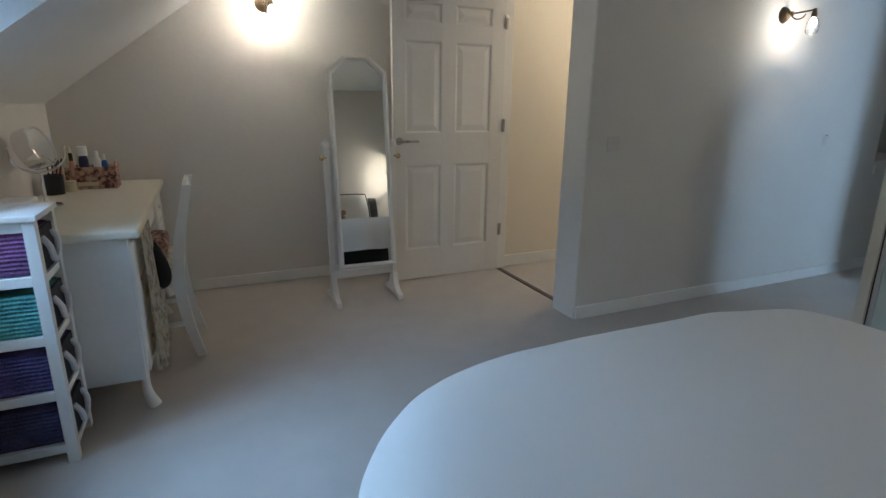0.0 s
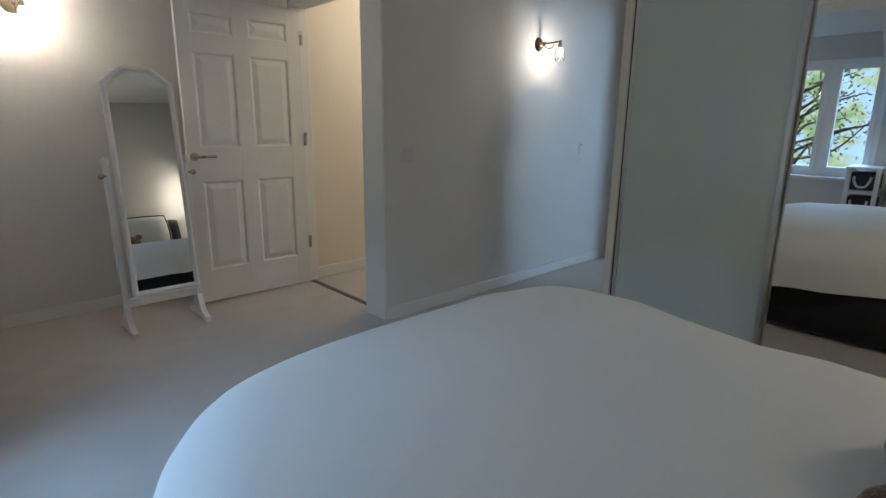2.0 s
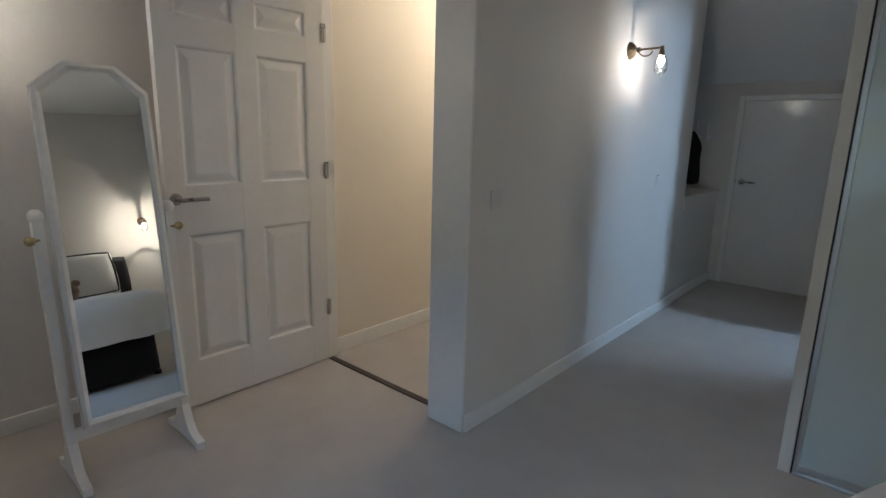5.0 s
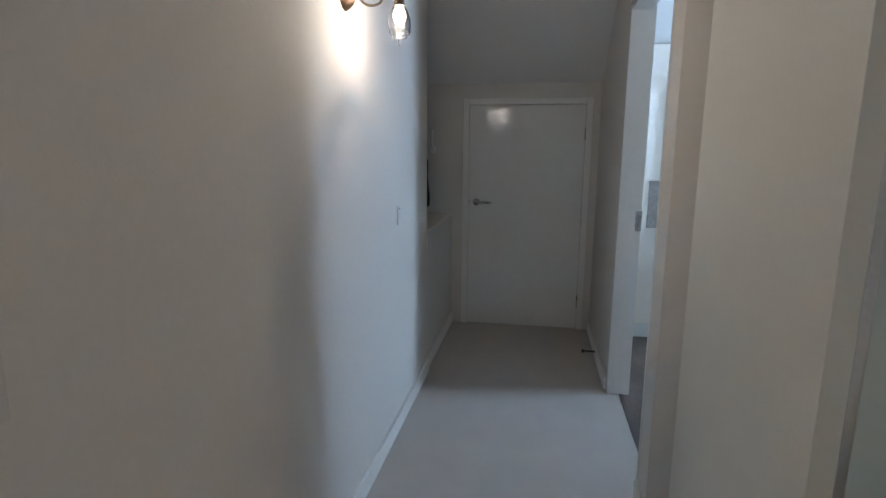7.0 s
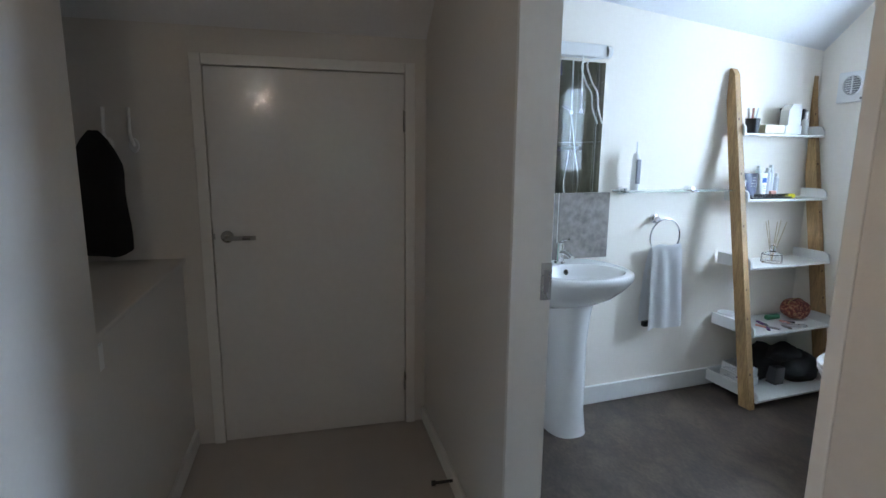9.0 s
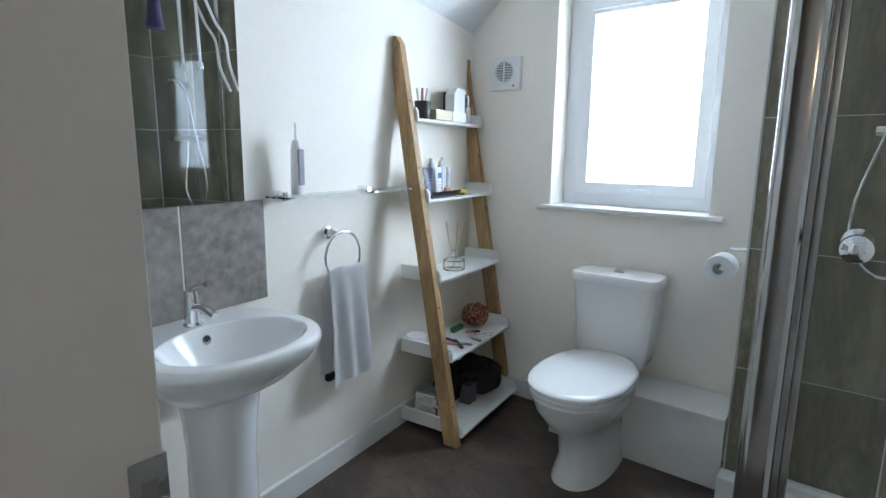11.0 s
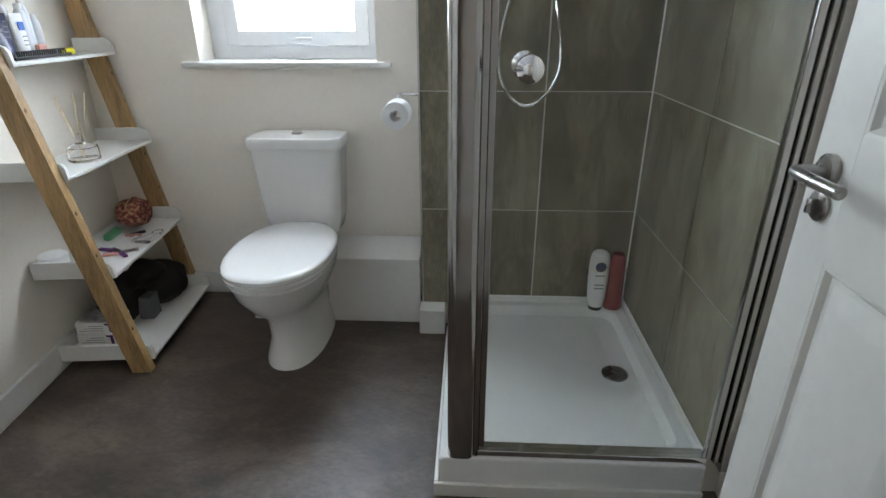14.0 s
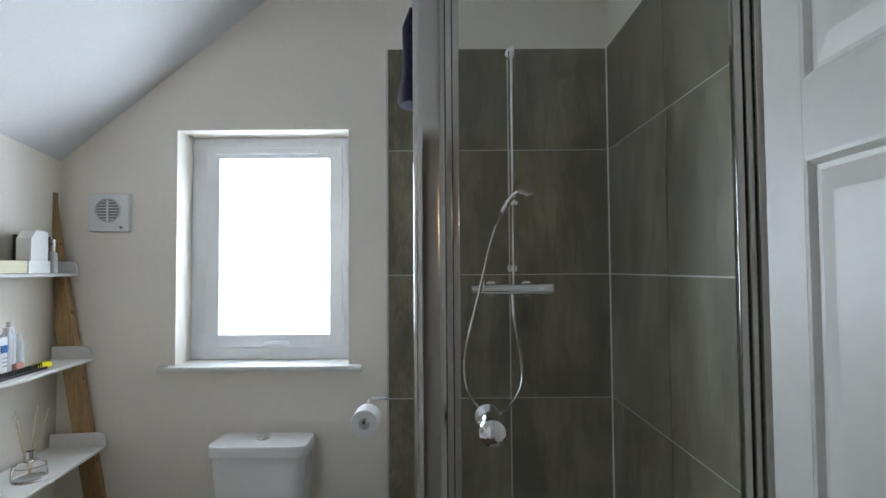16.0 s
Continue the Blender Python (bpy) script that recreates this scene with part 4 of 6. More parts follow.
# dressing table
def dressing_table():
    t = thing("dressing_table", -0.97, 3.4, 0, "white painted dressing table with curved legs", "dressing table")
    x0, x1, y0, y1 = -1.255, -0.725, 2.715, 4.215
    part("top", box(x0, x1 + 0.02, y0 - 0.025, y1, 0.735, 0.772, 0.012, seg=3), M_CREAM, t, "cream painted top")
    for ya, yb in ((y0, y0 + 0.40), (y1 - 0.40, y1)):
        part("pedestal", box(x0 + 0.01, x1 - 0.03, ya, yb, 0.135, 0.735, 0.005), M_SATIN, t)
        for k in range(3):
            z = 0.16 + 0.19 * k
            d = part("drawer", box(x1 - 0.03, x1 - 0.012, ya + 0.02, yb - 0.02, z, z + 0.175, 0.006), M_SATIN, t)
            part("knob", ball((x1 - 0.002, (ya + yb) / 2, z + 0.09), 0.013), M_CREAM, d)
        for y in (ya + 0.025, yb - 0.025):
            for x, s in ((x0 + 0.05, -1), (x1 - 0.035, 1)):
                pts = curve_points([(x, y, 0.70), (x + s * 0.012, y, 0.45), (x - s * 0.002, y, 0.16), (x - s * 0.002, y, 0.07), (x + s * 0.018, y, 0.0)], 6)
                n = len(pts)
                part("leg", tube(pts, 0.02, 10, None, [0.026 - 0.010 * math.sin(math.pi * min(1, k / n * 1.05)) for k in range(n)]), M_SATIN, t)
    part("apron", box(x1 - 0.045, x1 - 0.022, y0 + 0.40, y1 - 0.40, 0.60, 0.735, 0.004), M_SATIN, t)
    part("back_panel", box(x0 + 0.005, x0 + 0.02, y0 + 0.40, y1 - 0.40, 0.25, 0.735), M_SATIN, t)


dressing_table()


# flowery drape hanging from the table front
def drape():
    rows = []
    for j in range(9):
        z = 0.73 - 0.60 * j / 8
        rows.append([(-0.712 + 0.016 * math.sin(i * 1.9) * (0.3 + j / 8) + 0.012 * j / 8, 2.79 + 0.30 * i / 24, z + 0.012 * math.sin(i * 0.9)) for i in range(25)])
    bm = bmesh.new()
    front = [[bm.verts.new(p) for p in r] for r in rows]
    for a, b in zip(front, front[1:]):
        for i in range(24):
            bm.faces.new((a[i], a[i + 1], b[i + 1], b[i]))
    bmesh.ops.solidify(bm, geom=bm.faces[:], thickness=0.006)
    single("fabric_drape", bm, M_FLORAL2, "pale flowery fabric hanging from the dressing table", "fabric")


drape()


# white chair pushed up to the table
def chair():
    t = thing("chair", -0.72, 3.42, 0, "white painted wooden chair with a flowery seat pad", "chair")
    ys = (3.17, 3.535)
    for y in ys:
        pts = curve_points([(-0.555, y, 0.0), (-0.592, y, 0.15), (-0.618, y, 0.33), (-0.617, y, 0.47), (-0.598, y, 0.61), (-0.572, y, 0.73), (-0.54, y, 0.87)], 6)
        rings = []
        n = len(pts)
        for k, p in enumerate(pts):
            w = 0.027 - 0.006 * abs(2 * k / n - 0.8)
            rings.append([(p.x - w, p.y - 0.013, p.z), (p.x + w, p.y - 0.013, p.z), (p.x + w, p.y + 0.013, p.z), (p.x - w, p.y + 0.013, p.z)])
        part("back_leg", loft(rings), M_SATIN, t)
    for y in ys:
        pts = [(-1.0, y + (0.01 if y < 3.4 else -0.01), 0.43), (-1.005, y, 0.2), (-1.01, y, 0.0)]
        part("front_leg", tube(pts, 0.018, 10, None, [0.02, 0.018, 0.014]), M_SATIN, t)
    part("seat_frame", box(-1.02, -0.60, 3.165, 3.54, 0.40, 0.445, 0.008), M_SATIN, t)
    part("seat_pad", box(-1.01, -0.645, 3.175, 3.53, 0.446, 0.50, 0.02, seg=3), M_FLORAL2, t, "flowery seat pad")
    for z, x in ((0.835, -0.552), (0.63, -0.596)):
        part("back_rail", box(x - 0.012, x + 0.012, 3.18, 3.525, z - 0.03, z + 0.03, 0.006), M_SATIN, t)
    for y in ys:
        part("side_stretcher", box(-1.0, -0.60, y - 0.009, y + 0.009, 0.17, 0.195, 0.004), M_SATIN, t)
    part("cross_stretcher", box(-0.80, -0.78, 3.18, 3.525, 0.172, 0.193, 0.004), M_SATIN, t)


chair()

bm = box(-0.90, -0.66, 3.27, 3.50, 0.502, 0.60, 0.03, seg=3)
single("cushion", bm, M_FLORAL, "brown flowery cushion on the chair seat", "cushion")
pts = curve_points([(-0.705, 3.105, 0.62), (-0.69, 3.10, 0.52), (-0.685, 3.11, 0.44), (-0.70, 3.115, 0.40)], 5)
single("black_bag", tube(pts, 0.03, 10, None, [0.012 + 0.03 * math.sin(math.pi * k / len(pts)) for k in range(len(pts))]), M_BLACKCLOTH, "small black bag hanging from the table front", "bag")


# things on the dressing table
def bottle(nm, x, y, z, r, h, body, cap, label, ch=0.03, cr=None, cat="bottle", taper=0.9, group=""):
    t = thing(nm, x, y, z, label, cat, group)
    cr = cr or r * 0.5
    part("body", lathe([(0, 0), (r * 0.92, 0), (r, 0.004), (r * taper, h * 0.86), (r * taper * 0.85, h * 0.93), (cr * 0.8, h), (0, h)], pose(x, y, z), 18), body, t)
    part("cap", lathe([(0, h + ch), (cr * 0.85, h + ch), (cr, h + ch - 0.003), (cr, h - 0.002), (0, h - 0.002)], pose(x, y, z), 16), cap, t)
    return t


TZ = 0.773
tb = thing("toiletry_box", -1.03, 3.93, TZ, "flowery printed cardboard box full of toiletries", "box")
for a in ((-1.15, -0.91, 3.87, 3.874, 0.12), (-1.15, -0.91, 4.006, 4.01, 0.12), (-1.15, -1.146, 3.874, 4.006, 0.12), (-0.914, -0.91, 3.874, 4.006, 0.145)):
    part("side", box(a[0], a[1], a[2], a[3], TZ, TZ + a[4]), M_FLORAL, tb, smooth=False)
part("base", box(-1.146, -0.914, 3.874, 4.006, TZ, TZ + 0.004), M_FLORAL, tb, smooth=False)
part("label", box(-1.10, -1.00, 3.8685, 3.8695, TZ + 0.018, TZ + 0.04), M_CREAMP, tb, "pale printed label", False)
bottle("deodorant_bottle", -1.065, 3.93, TZ + 0.005, 0.027, 0.175, M_NAVYP, M_WHITEP, "dark blue bottle with a pointed white cap", 0.05, 0.024)
bottle("lotion_bottle", -1.005, 3.95, TZ + 0.005, 0.022, 0.165, M_WHITEP, M_WHITEP, "white lotion bottle in the flowery box", 0.03)
bottle("pump_bottle", -0.965, 3.92, TZ + 0.005, 0.018, 0.15, M_BLUE, M_WHITEP, "blue pump bottle in the flowery box", 0.028, 0.007)
bottle("nail_bottle", -1.12, 3.92, TZ + 0.005, 0.016, 0.15, M_PINK, M_BLACK, "small pink bottle with a black cap", 0.04, 0.010)
bottle("cream_tube", -1.135, 3.97, TZ + 0.005, 0.022, 0.20, M_CREAMP, M_CREAMP, "pale cream tube standing in the box", 0.02)
bottle("cream_tube", -1.085, 3.985, TZ + 0.005, 0.022, 0.20, M_CREAMP, M_CREAMP, "pale cream tube standing in the box", 0.02)
bottle("perfume_bottle", -1.185, 3.90, TZ, 0.028, 0.13, M_PINK, M_BLACK, "pink bottle with a black top beside the box", 0.03)
mm = thing("makeup_mirror", -1.14, 3.38, TZ, "round chrome make-up mirror on a stand", "mirror")
part("base", lathe([(0, 0.014), (0.02, 0.012), (0.06, 0.006), (0.065, 0)], pose(-1.14, 3.38, TZ), 28), M_CHROME, mm)
part("stem", cyl((-1.14, 3.38, TZ + 0.01), (-1.14, 3.38, TZ + 0.16), 0.007), M_CHROME, mm)
mh = pose(-1.14, 3.38, TZ + 0.265, 70, 0, 76) @ Matrix.Scale(0.86, 4)
part("rim", lathe([(0.0, -0.054), (0.098, -0.054), (0.108, -0.05), (0.11, 0), (0.108, 0.03), (0.098, 0.034), (0.095, 0.026), (0.0, 0.026)], mh, 36), M_CHROME, mm, "chrome ring")
part("glass", lathe([(0, 0.029), (0.0955, 0.029), (0.0955, 0.0265), (0, 0.0265)], mh, 36), M_MIRROR, mm, "round mirror glass")
part("yoke", tube(curve_points([(-1.238, 3.33, TZ + 0.265), (-1.22, 3.338, TZ + 0.19), (-1.14, 3.38, TZ + 0.152), (-1.06, 3.422, TZ + 0.19), (-1.042, 3.43, TZ + 0.265)], 6), 0.005, 8), M_CHROME, mm)
pot = thing("brush_pot", -1.18, 3.74, TZ, "black pot with make-up brushes", "pot")
part("pot", lathe([(0, 0.0), (0.045, 0), (0.05, 0.10), (0.046, 0.10), (0.042, 0.006), (0, 0.006)], pose(-1.18, 3.74, TZ), 20), M_BLACK, pot)
for k in range(4):
    part("brush", cyl((-1.18 + 0.01 * k - 0.015, 3.74, TZ + 0.01), (-1.19 + 0.02 * k, 3.73 + 0.01 * k, TZ + 0.15 + 0.01 * k), 0.004, seg=8), M_BLACK, pot)
jar = bottle("cream_jar", -1.12, 3.82, TZ, 0.028, 0.045, M_CREAMP, M_CREAMP, "small cream jar on the dressing table", 0.012, 0.028, "jar")
bx = single("jewellery_box", box(-1.25, -1.13, 3.05, 3.22, TZ, TZ + 0.07, 0.004), M_WHITEP, "small white box on the dressing table", "box")
# card photo stand on the rack
single("photo_stand", box(-1.225, -1.08, 2.52, 2.535, 0.895, 0.955, 0.003, None, None), M_WHITEP, "small white stand on top of the basket rack", "stand")


# ---- wall lamps ----
def wall_lamp(x, y, z, side, watts, group="wall lamps", turn=0.0):
    """side: -1 when the wall faces -y, 1 when it faces +y."""
    m = Matrix.Translation((x, y, z)) @ Matrix.Rotation(radians(turn if side < 0 else 180 + turn), 4, "Z")
    t = thing("wall_lamp", x, y, z, "antique brass wall lamp with clear glass shade, lit", "wall lamp", group)
    part("backplate", lathe([(0, 0.036), (0.018, 0.034), (0.034, 0.024), (0.045, 0.010), (0.050, 0.0)], m @ pose(0, 0, 0, 90, 0, 0), 28), M_BRONZE, t)
    part("ball_joint", ball(m @ Vector((0.012, -0.045, 0.004)), 0.015), M_BRONZE, t)
    part("arm", tube([m @ Vector(p) for p in ((0.012, -0.045, 0.004), (0.03, -0.17, 0.010))], 0.006, 10), M_BRONZE, t)
    part("scroll", tube([m @ Vector(p) for p in curve_points([(0.012, -0.035, -0.004), (0.018, -0.07, -0.030), (0.024, -0.105, -0.026), (0.026, -0.12, -0.005)], 6)], 0.004, 8), M_BRONZE, t)
    h = m @ Matrix.Translation((0.03, -0.17, 0))
    part("lamp_holder", lathe([(0, 0.018), (0.010, 0.018), (0.012, 0.0), (0.016, -0.012), (0.016, -0.035), (0.0, -0.035)], h, 20), M_BRONZE, t)
    part("shade", lathe([(0.018, -0.034), (0.026, -0.045), (0.034, -0.07), (0.036, -0.095), (0.030, -0.118), (0.022, -0.13), (0.020, -0.13), (0.028, -0.117), (0.034, -0.095), (0.032, -0.07), (0.024, -0.046), (0.016, -0.036)], h, 28), M_CLEAR, t, "clear glass tulip shade").visible_shadow = False
    # added ring: its shadow draws a dark arch on the wall below
    part("shade_rim", lathe([(0.0345, -0.108), (0.036, -0.110), (0.0325, -0.116), (0.031, -0.1145), (0.0345, -0.108)], h, 32), M_CLEAR, t, "added glass ring that casts an arched shadow")
    part("bulb", lathe([(0.0, -0.034), (0.010, -0.037), (0.019, -0.052), (0.020, -0.068), (0.014, -0.084), (0, -0.09)], h, 16), M_BULB, t, "glowing capsule bulb").visible_shadow = False
    part("finial", lathe([(0, -0.128), (0.007, -0.132), (0.008, -0.14), (0.004, -0.152), (0, -0.155)], h, 12), M_CLEAR, t).visible_shadow = False
    p = h @ Vector((0, 0, -0.062))
    point_lamp("wall_lamp_light", p, watts, WARM, 0.004)


wall_lamp(-0.02, YA, 1.85, -1, 5.8)
wall_lamp(2.93, YB, 1.80, -1, 2.4)
wall_lamp(1.80, -0.75, 1.40, 1, 9.0)


# ---- switches, sockets ----
def switch(nm, x, y, z, w, label, axis="y", mark=False):
    t = thing(nm, x, y, z, label, "switch")
    if axis == "y":
        part("plate", box(x - w / 2, x + w / 2, y - 0.006, y, z - 0.043, z + 0.043, 0.003), M_PLATE, t)
        part("rocker", box(x - 0.008, x + 0.008, y - 0.0085, y - 0.005, z - 0.015, z + 0.015, 0.002), M_PLATE, t)
        if mark:
            part("red_mark", box(x - 0.007, x + 0.007, y - 0.0068, y - 0.0055, z + 0.026, z + 0.034), M_RED, t, "small red mark", False)


switch("light_switch", 1.676, YB, 1.037, 0.086, "white light switch on the corridor wall")
switch("light_switch", 3.574, YB, 1.03, 0.05, "narrow white switch with red mark on the wall", mark=True)
single("wall_plate", box(4.212, 4.26, YB + 0.002, YB + 0.011, 0.76, 0.83, 0.003), M_WHITEP, "small white plate below the ledge", "plate")
single("door_stop", joined(cyl((4.62, YR1 + 0.016, 0.05), (4.62, YR1 + 0.085, 0.05), 0.006), cyl((4.62, YR1 + 0.085, 0.05), (4.62, YR1 + 0.10, 0.05), 0.011)), M_BLACK, "small black-tipped door stop on the skirting", "door stop")
for y in (3.075, 2.985):
    hk = thing("wall_hook", XE, y, 1.38, "white wall hook above the ledge", "hook", "hooks")
    part("plate", lathe([(0, 0.008), (0.017, 0.007), (0.02, 0)], Matrix.Translation((XE, y, 1.33)) @ Matrix.Diagonal((1, 1, 1.5, 1)) @ pose(0, 0, 0, 0, -90, 0), 18), M_WHITEP, hk)
    part("arm", tube(curve_points([(XE - 0.005, y, 1.33), (XE - 0.045, y, 1.38), (XE - 0.035, y, 1.475)], 5), 0.007, 8), M_WHITEP, hk)
rings = []
for k in range(15):
    f = k / 14
    z = 1.385 - 0.475 * f
    hw = 0.018 + 0.075 * min(1.0, f * 3.2) ** 0.7 + 0.012 * f
    dp = 0.014 + 0.022 * min(1.0, f * 2.5) + 0.008 * f
    ring = []
    for n in range(28):
        a = 2 * math.pi * n / 28
        fold = 1 + (0.10 + 0.12 * f) * math.sin(5 * a + 1.7 * f) * min(1.0, 2 * f)
        ring.append((5.145 - 0.012 * f + dp * fold * math.cos(a), 3.105 + hw * math.sin(a) * (1 + 0.05 * math.sin(9 * f)), z + 0.012 * math.sin(3 * a) * f))
    rings.append(ring)
bm = loft(rings)
single("black_coat", bm, M_BLACKCLOTH, "black garment hanging from a hook in the recess", "garment")

# ---- bathroom things ----
# toilet, standing out from the window wall
def toilet():
    cx = 4.430
    t = thing("toilet", cx, -0.1, 0, "white close-coupled toilet with lid down", "toilet")
    yb = YW + 0.035
    rings = []
    for z, rx, y0, y1 in ((0.0, 0.115, -0.42, 0.075), (0.02, 0.112, -0.42, 0.072), (0.10, 0.095, -0.42, 0.04), (0.20, 0.100, -0.42, 0.06), (0.27, 0.135, -0.40, 0.14), (0.33, 0.165, -0.39, 0.185), (0.385, 0.178, -0.37, 0.205), (0.395, 0.174, -0.37, 0.20)):
        rings.append(oval(cx, (y0 + y1) / 2, rx, (y1 - y0) / 2, z, 36, 2.3))
    part("pan", loft(rings), M_PORCELAIN, t)
    seat = []
    for z, k in ((0.397, 0.985), (0.402, 1.0), (0.412, 1.0), (0.416, 0.985)):
        seat.append(oval(cx, -0.065, 0.185 * k, 0.275 * k, z, 40, 2.35))
    part("seat", loft(seat), M_PORCELAIN, t)
    lid = []
    for z, k in ((0.418, 0.985), (0.422, 1.0), (0.434, 1.0), (0.441, 0.975), (0.446, 0.90), (0.449, 0.6), (0.450, 0.2)):
        lid.append(oval(cx, -0.065, 0.187 * k, 0.278 * k, z, 40, 2.35))
    part("lid", loft(lid), M_PORCELAIN, t, "glossy white lid")
    for x in (cx - 0.075, cx + 0.075):
        part("lid_hinge", cyl((x - 0.018, -0.335, 0.425), (x + 0.018, -0.335, 0.425), 0.011), M_CHROME, t)
    tank = []
    for z, w, d in ((0.36, 0.125, 0.13), (0.39, 0.148, 0.15), (0.45, 0.160, 0.165), (0.735, 0.182, 0.18)):
        tank.append(oval(cx + 0.012, yb + d / 2 - 0.005, w, d / 2, z, 36, 7))
    part("cistern", loft(tank), M_PORCELAIN, t)
    lidr = []
    for z, w, d in ((0.737, 0.189, 0.193), (0.744, 0.193, 0.197), (0.768, 0.192, 0.196), (0.779, 0.186, 0.188), (0.782, 0.168, 0.168)):
        lidr.append(oval(cx + 0.012, yb + 0.088, w, d / 2, z, 36, 7))
    part("cistern_lid", loft(lidr), M_PORCELAIN, t)
    part("flush_button", lathe([(0, 0.010), (0.018, 0.009), (0.02, 0.004), (0.024, 0.003), (0.024, 0)], pose(cx + 0.012, yb + 0.09, 0.781), 24), M_CHROME, t)


toilet()
bx = thing("pipe_boxing", 4.3, -0.4, 0, "white painted pipe boxing along the wall", "boxing")
part("front_board", box(3.952, 4.68, -0.31, -0.292, 0, 0.282, 0.002), M_SATIN, bx)
part("top_board", box(3.952, 4.68, YW + 0.001, -0.284, 0.282, 0.30, 0.003), M_SATIN, bx)
part("side_board", box(4.664, 4.68, YW + 0.02, -0.31, 0, 0.282, 0.002), M_SATIN, bx)


# everything on the basin wall, turned with it at the end
before = set(bpy.data.objects)


# basin
def basin():
    cy, xw = 1.165, XB
    t = thing("basin", xw - 0.2, cy, 0, "white porcelain pedestal basin with chrome tap", "basin")

    def ring(z, depth, half, n=40, power=2.4, pull=0.0):
        pts = []
        depth, half = depth * 0.84, half * 0.87
        for k in range(n):
            a = 2 * math.pi * k / n
            c, s = math.cos(a), math.sin(a)
            u = math.copysign(abs(c) ** (2 / power), c)
            v = math.copysign(abs(s) ** (2 / power), s)
            x = xw - 0.03 - depth * 0.42 - u * depth * 0.58
            x = min(x, xw - 0.006 - pull)
            pts.append((x, cy + v * half, z))
        return pts
    outer = [ring(0.58, 0.16, 0.08), ring(0.63, 0.29, 0.15), ring(0.68, 0.40, 0.215), ring(0.73, 0.465, 0.262), ring(0.765, 0.495, 0.285), ring(0.782, 0.50, 0.288), ring(0.793, 0.495, 0.283), ring(0.798, 0.485, 0.272)]
    inner = []
    for z, dx, hf in ((0.797, 0.185, 0.235), (0.790, 0.178, 0.226), (0.75, 0.16, 0.20), (0.70, 0.12, 0.15), (0.675, 0.06, 0.08), (0.672, 0.02, 0.03)):
        inner.append([(xw - 0.265 - 0.83 * dx * math.cos(2 * math.pi * k / 40), cy + 0.87 * hf * math.sin(2 * math.pi * k / 40), z) for k in range(40)])
    part("bowl", loft(outer + inner), M_PORCELAIN, t)
    ped = []
    for z, w, d in ((0.0, 0.095, 0.17), (0.02, 0.092, 0.165), (0.12, 0.082, 0.15), (0.45, 0.078, 0.145), (0.58, 0.088, 0.16), (0.68, 0.10, 0.18)):
        pts = []
        for k in range(28):
            a = 2 * math.pi * k / 28
            c, s = math.cos(a), math.sin(a)
            pts.append((xw - 0.17 - d * 0.7 * math.copysign(abs(c) ** 0.8, c), cy + w * math.copysign(abs(s) ** 0.8, s), z))
        ped.append(pts)
    part("pedestal", loft(ped), M_PORCELAIN, t)
    part("overflow", lathe([(0.006, 0.004), (0.013, 0.004), (0.014, 0), (0.005, 0)], Matrix.Translation((xw - 0.132, cy, 0.765)) @ pose(0, 0, 0, 0, -75, 0), 20), M_CHROME, t, "chrome overflow ring")
    part("overflow_hole", lathe([(0, 0.002), (0.008, 0.002)], Matrix.Translation((xw - 0.1325, cy, 0.765)) @ pose(0, 0, 0, 0, -75, 0), 16), M_BLACK, t)
    tp = part("tap", joined(lathe([(0, 0), (0.026, 0), (0.026, 0.006), (0.021, 0.012), (0.020, 0.085), (0.017, 0.10), (0, 0.104)], pose(xw - 0.075, cy, 0.797), 24),
              tube(curve_points([(xw - 0.075, cy, 0.847), (xw - 0.125, cy, 0.857), (xw - 0.18, cy, 0.841)], 5), 0.012, 12)), M_CHROME, t, "chrome mixer tap")
    part("lever", tube(curve_points([(xw - 0.075, cy, 0.90), (xw - 0.105, cy, 0.917), (xw - 0.145, cy, 0.925)], 4), 0.007, 10), M_CHROME, tp)
    part("waste", lathe([(0, 0.004), (0.02, 0.003), (0.023, 0)], pose(xw - 0.265, cy, 0.673), 18), M_CHROME, t)


basin()
bs = thing("splashback", XB, 1.2, 0.97, "two grey-brown stone tiles behind the basin", "splashback")
part("tile", box(XB - 0.012, XB - 0.001, 0.85, 1.14, 0.80, 1.128, 0.002), M_TILE2, bs)
part("tile", box(XB - 0.012, XB - 0.001, 1.146, 1.45, 0.80, 1.128, 0.002), M_TILE2, bs)
part("grout", box(XB - 0.010, XB - 0.001, 1.14, 1.146, 0.80, 1.128), M_GROUT, bs, smooth=False)
mc = thing("mirror_cabinet", XB, 1.13, 1.4, "frameless bathroom mirror above the basin", "mirror")
part("backing", box(XB - 0.016, XB - 0.001, 0.93, 1.38, 1.13, 1.74, 0.001), M_WHITEP, mc)
part("glass", box(XB - 0.022, XB - 0.017, 0.93, 1.38, 1.13, 1.74), M_MIRROR, mc, "mirror glass", False)
sl = thing("strip_light", XB, 1.13, 1.78, "white strip light with a pull cord over the mirror", "light fitting")
part("body", box(XB - 0.05, XB, 0.945, 1.38, 1.757, 1.817, 0.008), M_WHITEP, sl)
part("end_cap", lathe([(0, 0.03), (0.024, 0.028), (0.029, 0.02), (0.029, 0)], Matrix.Translation((XB - 0.032, 0.945, 1.787)) @ pose(0, 0, 0, 90, 0, 0), 24), M_WHITEP, sl, "round white end cap")
part("pull_cord", tube([(XB - 0.06, 1.085, 1.76), (XB - 0.062, 1.08, 1.525)], 0.004, 8), M_WHITEP, sl, "white pull cord")
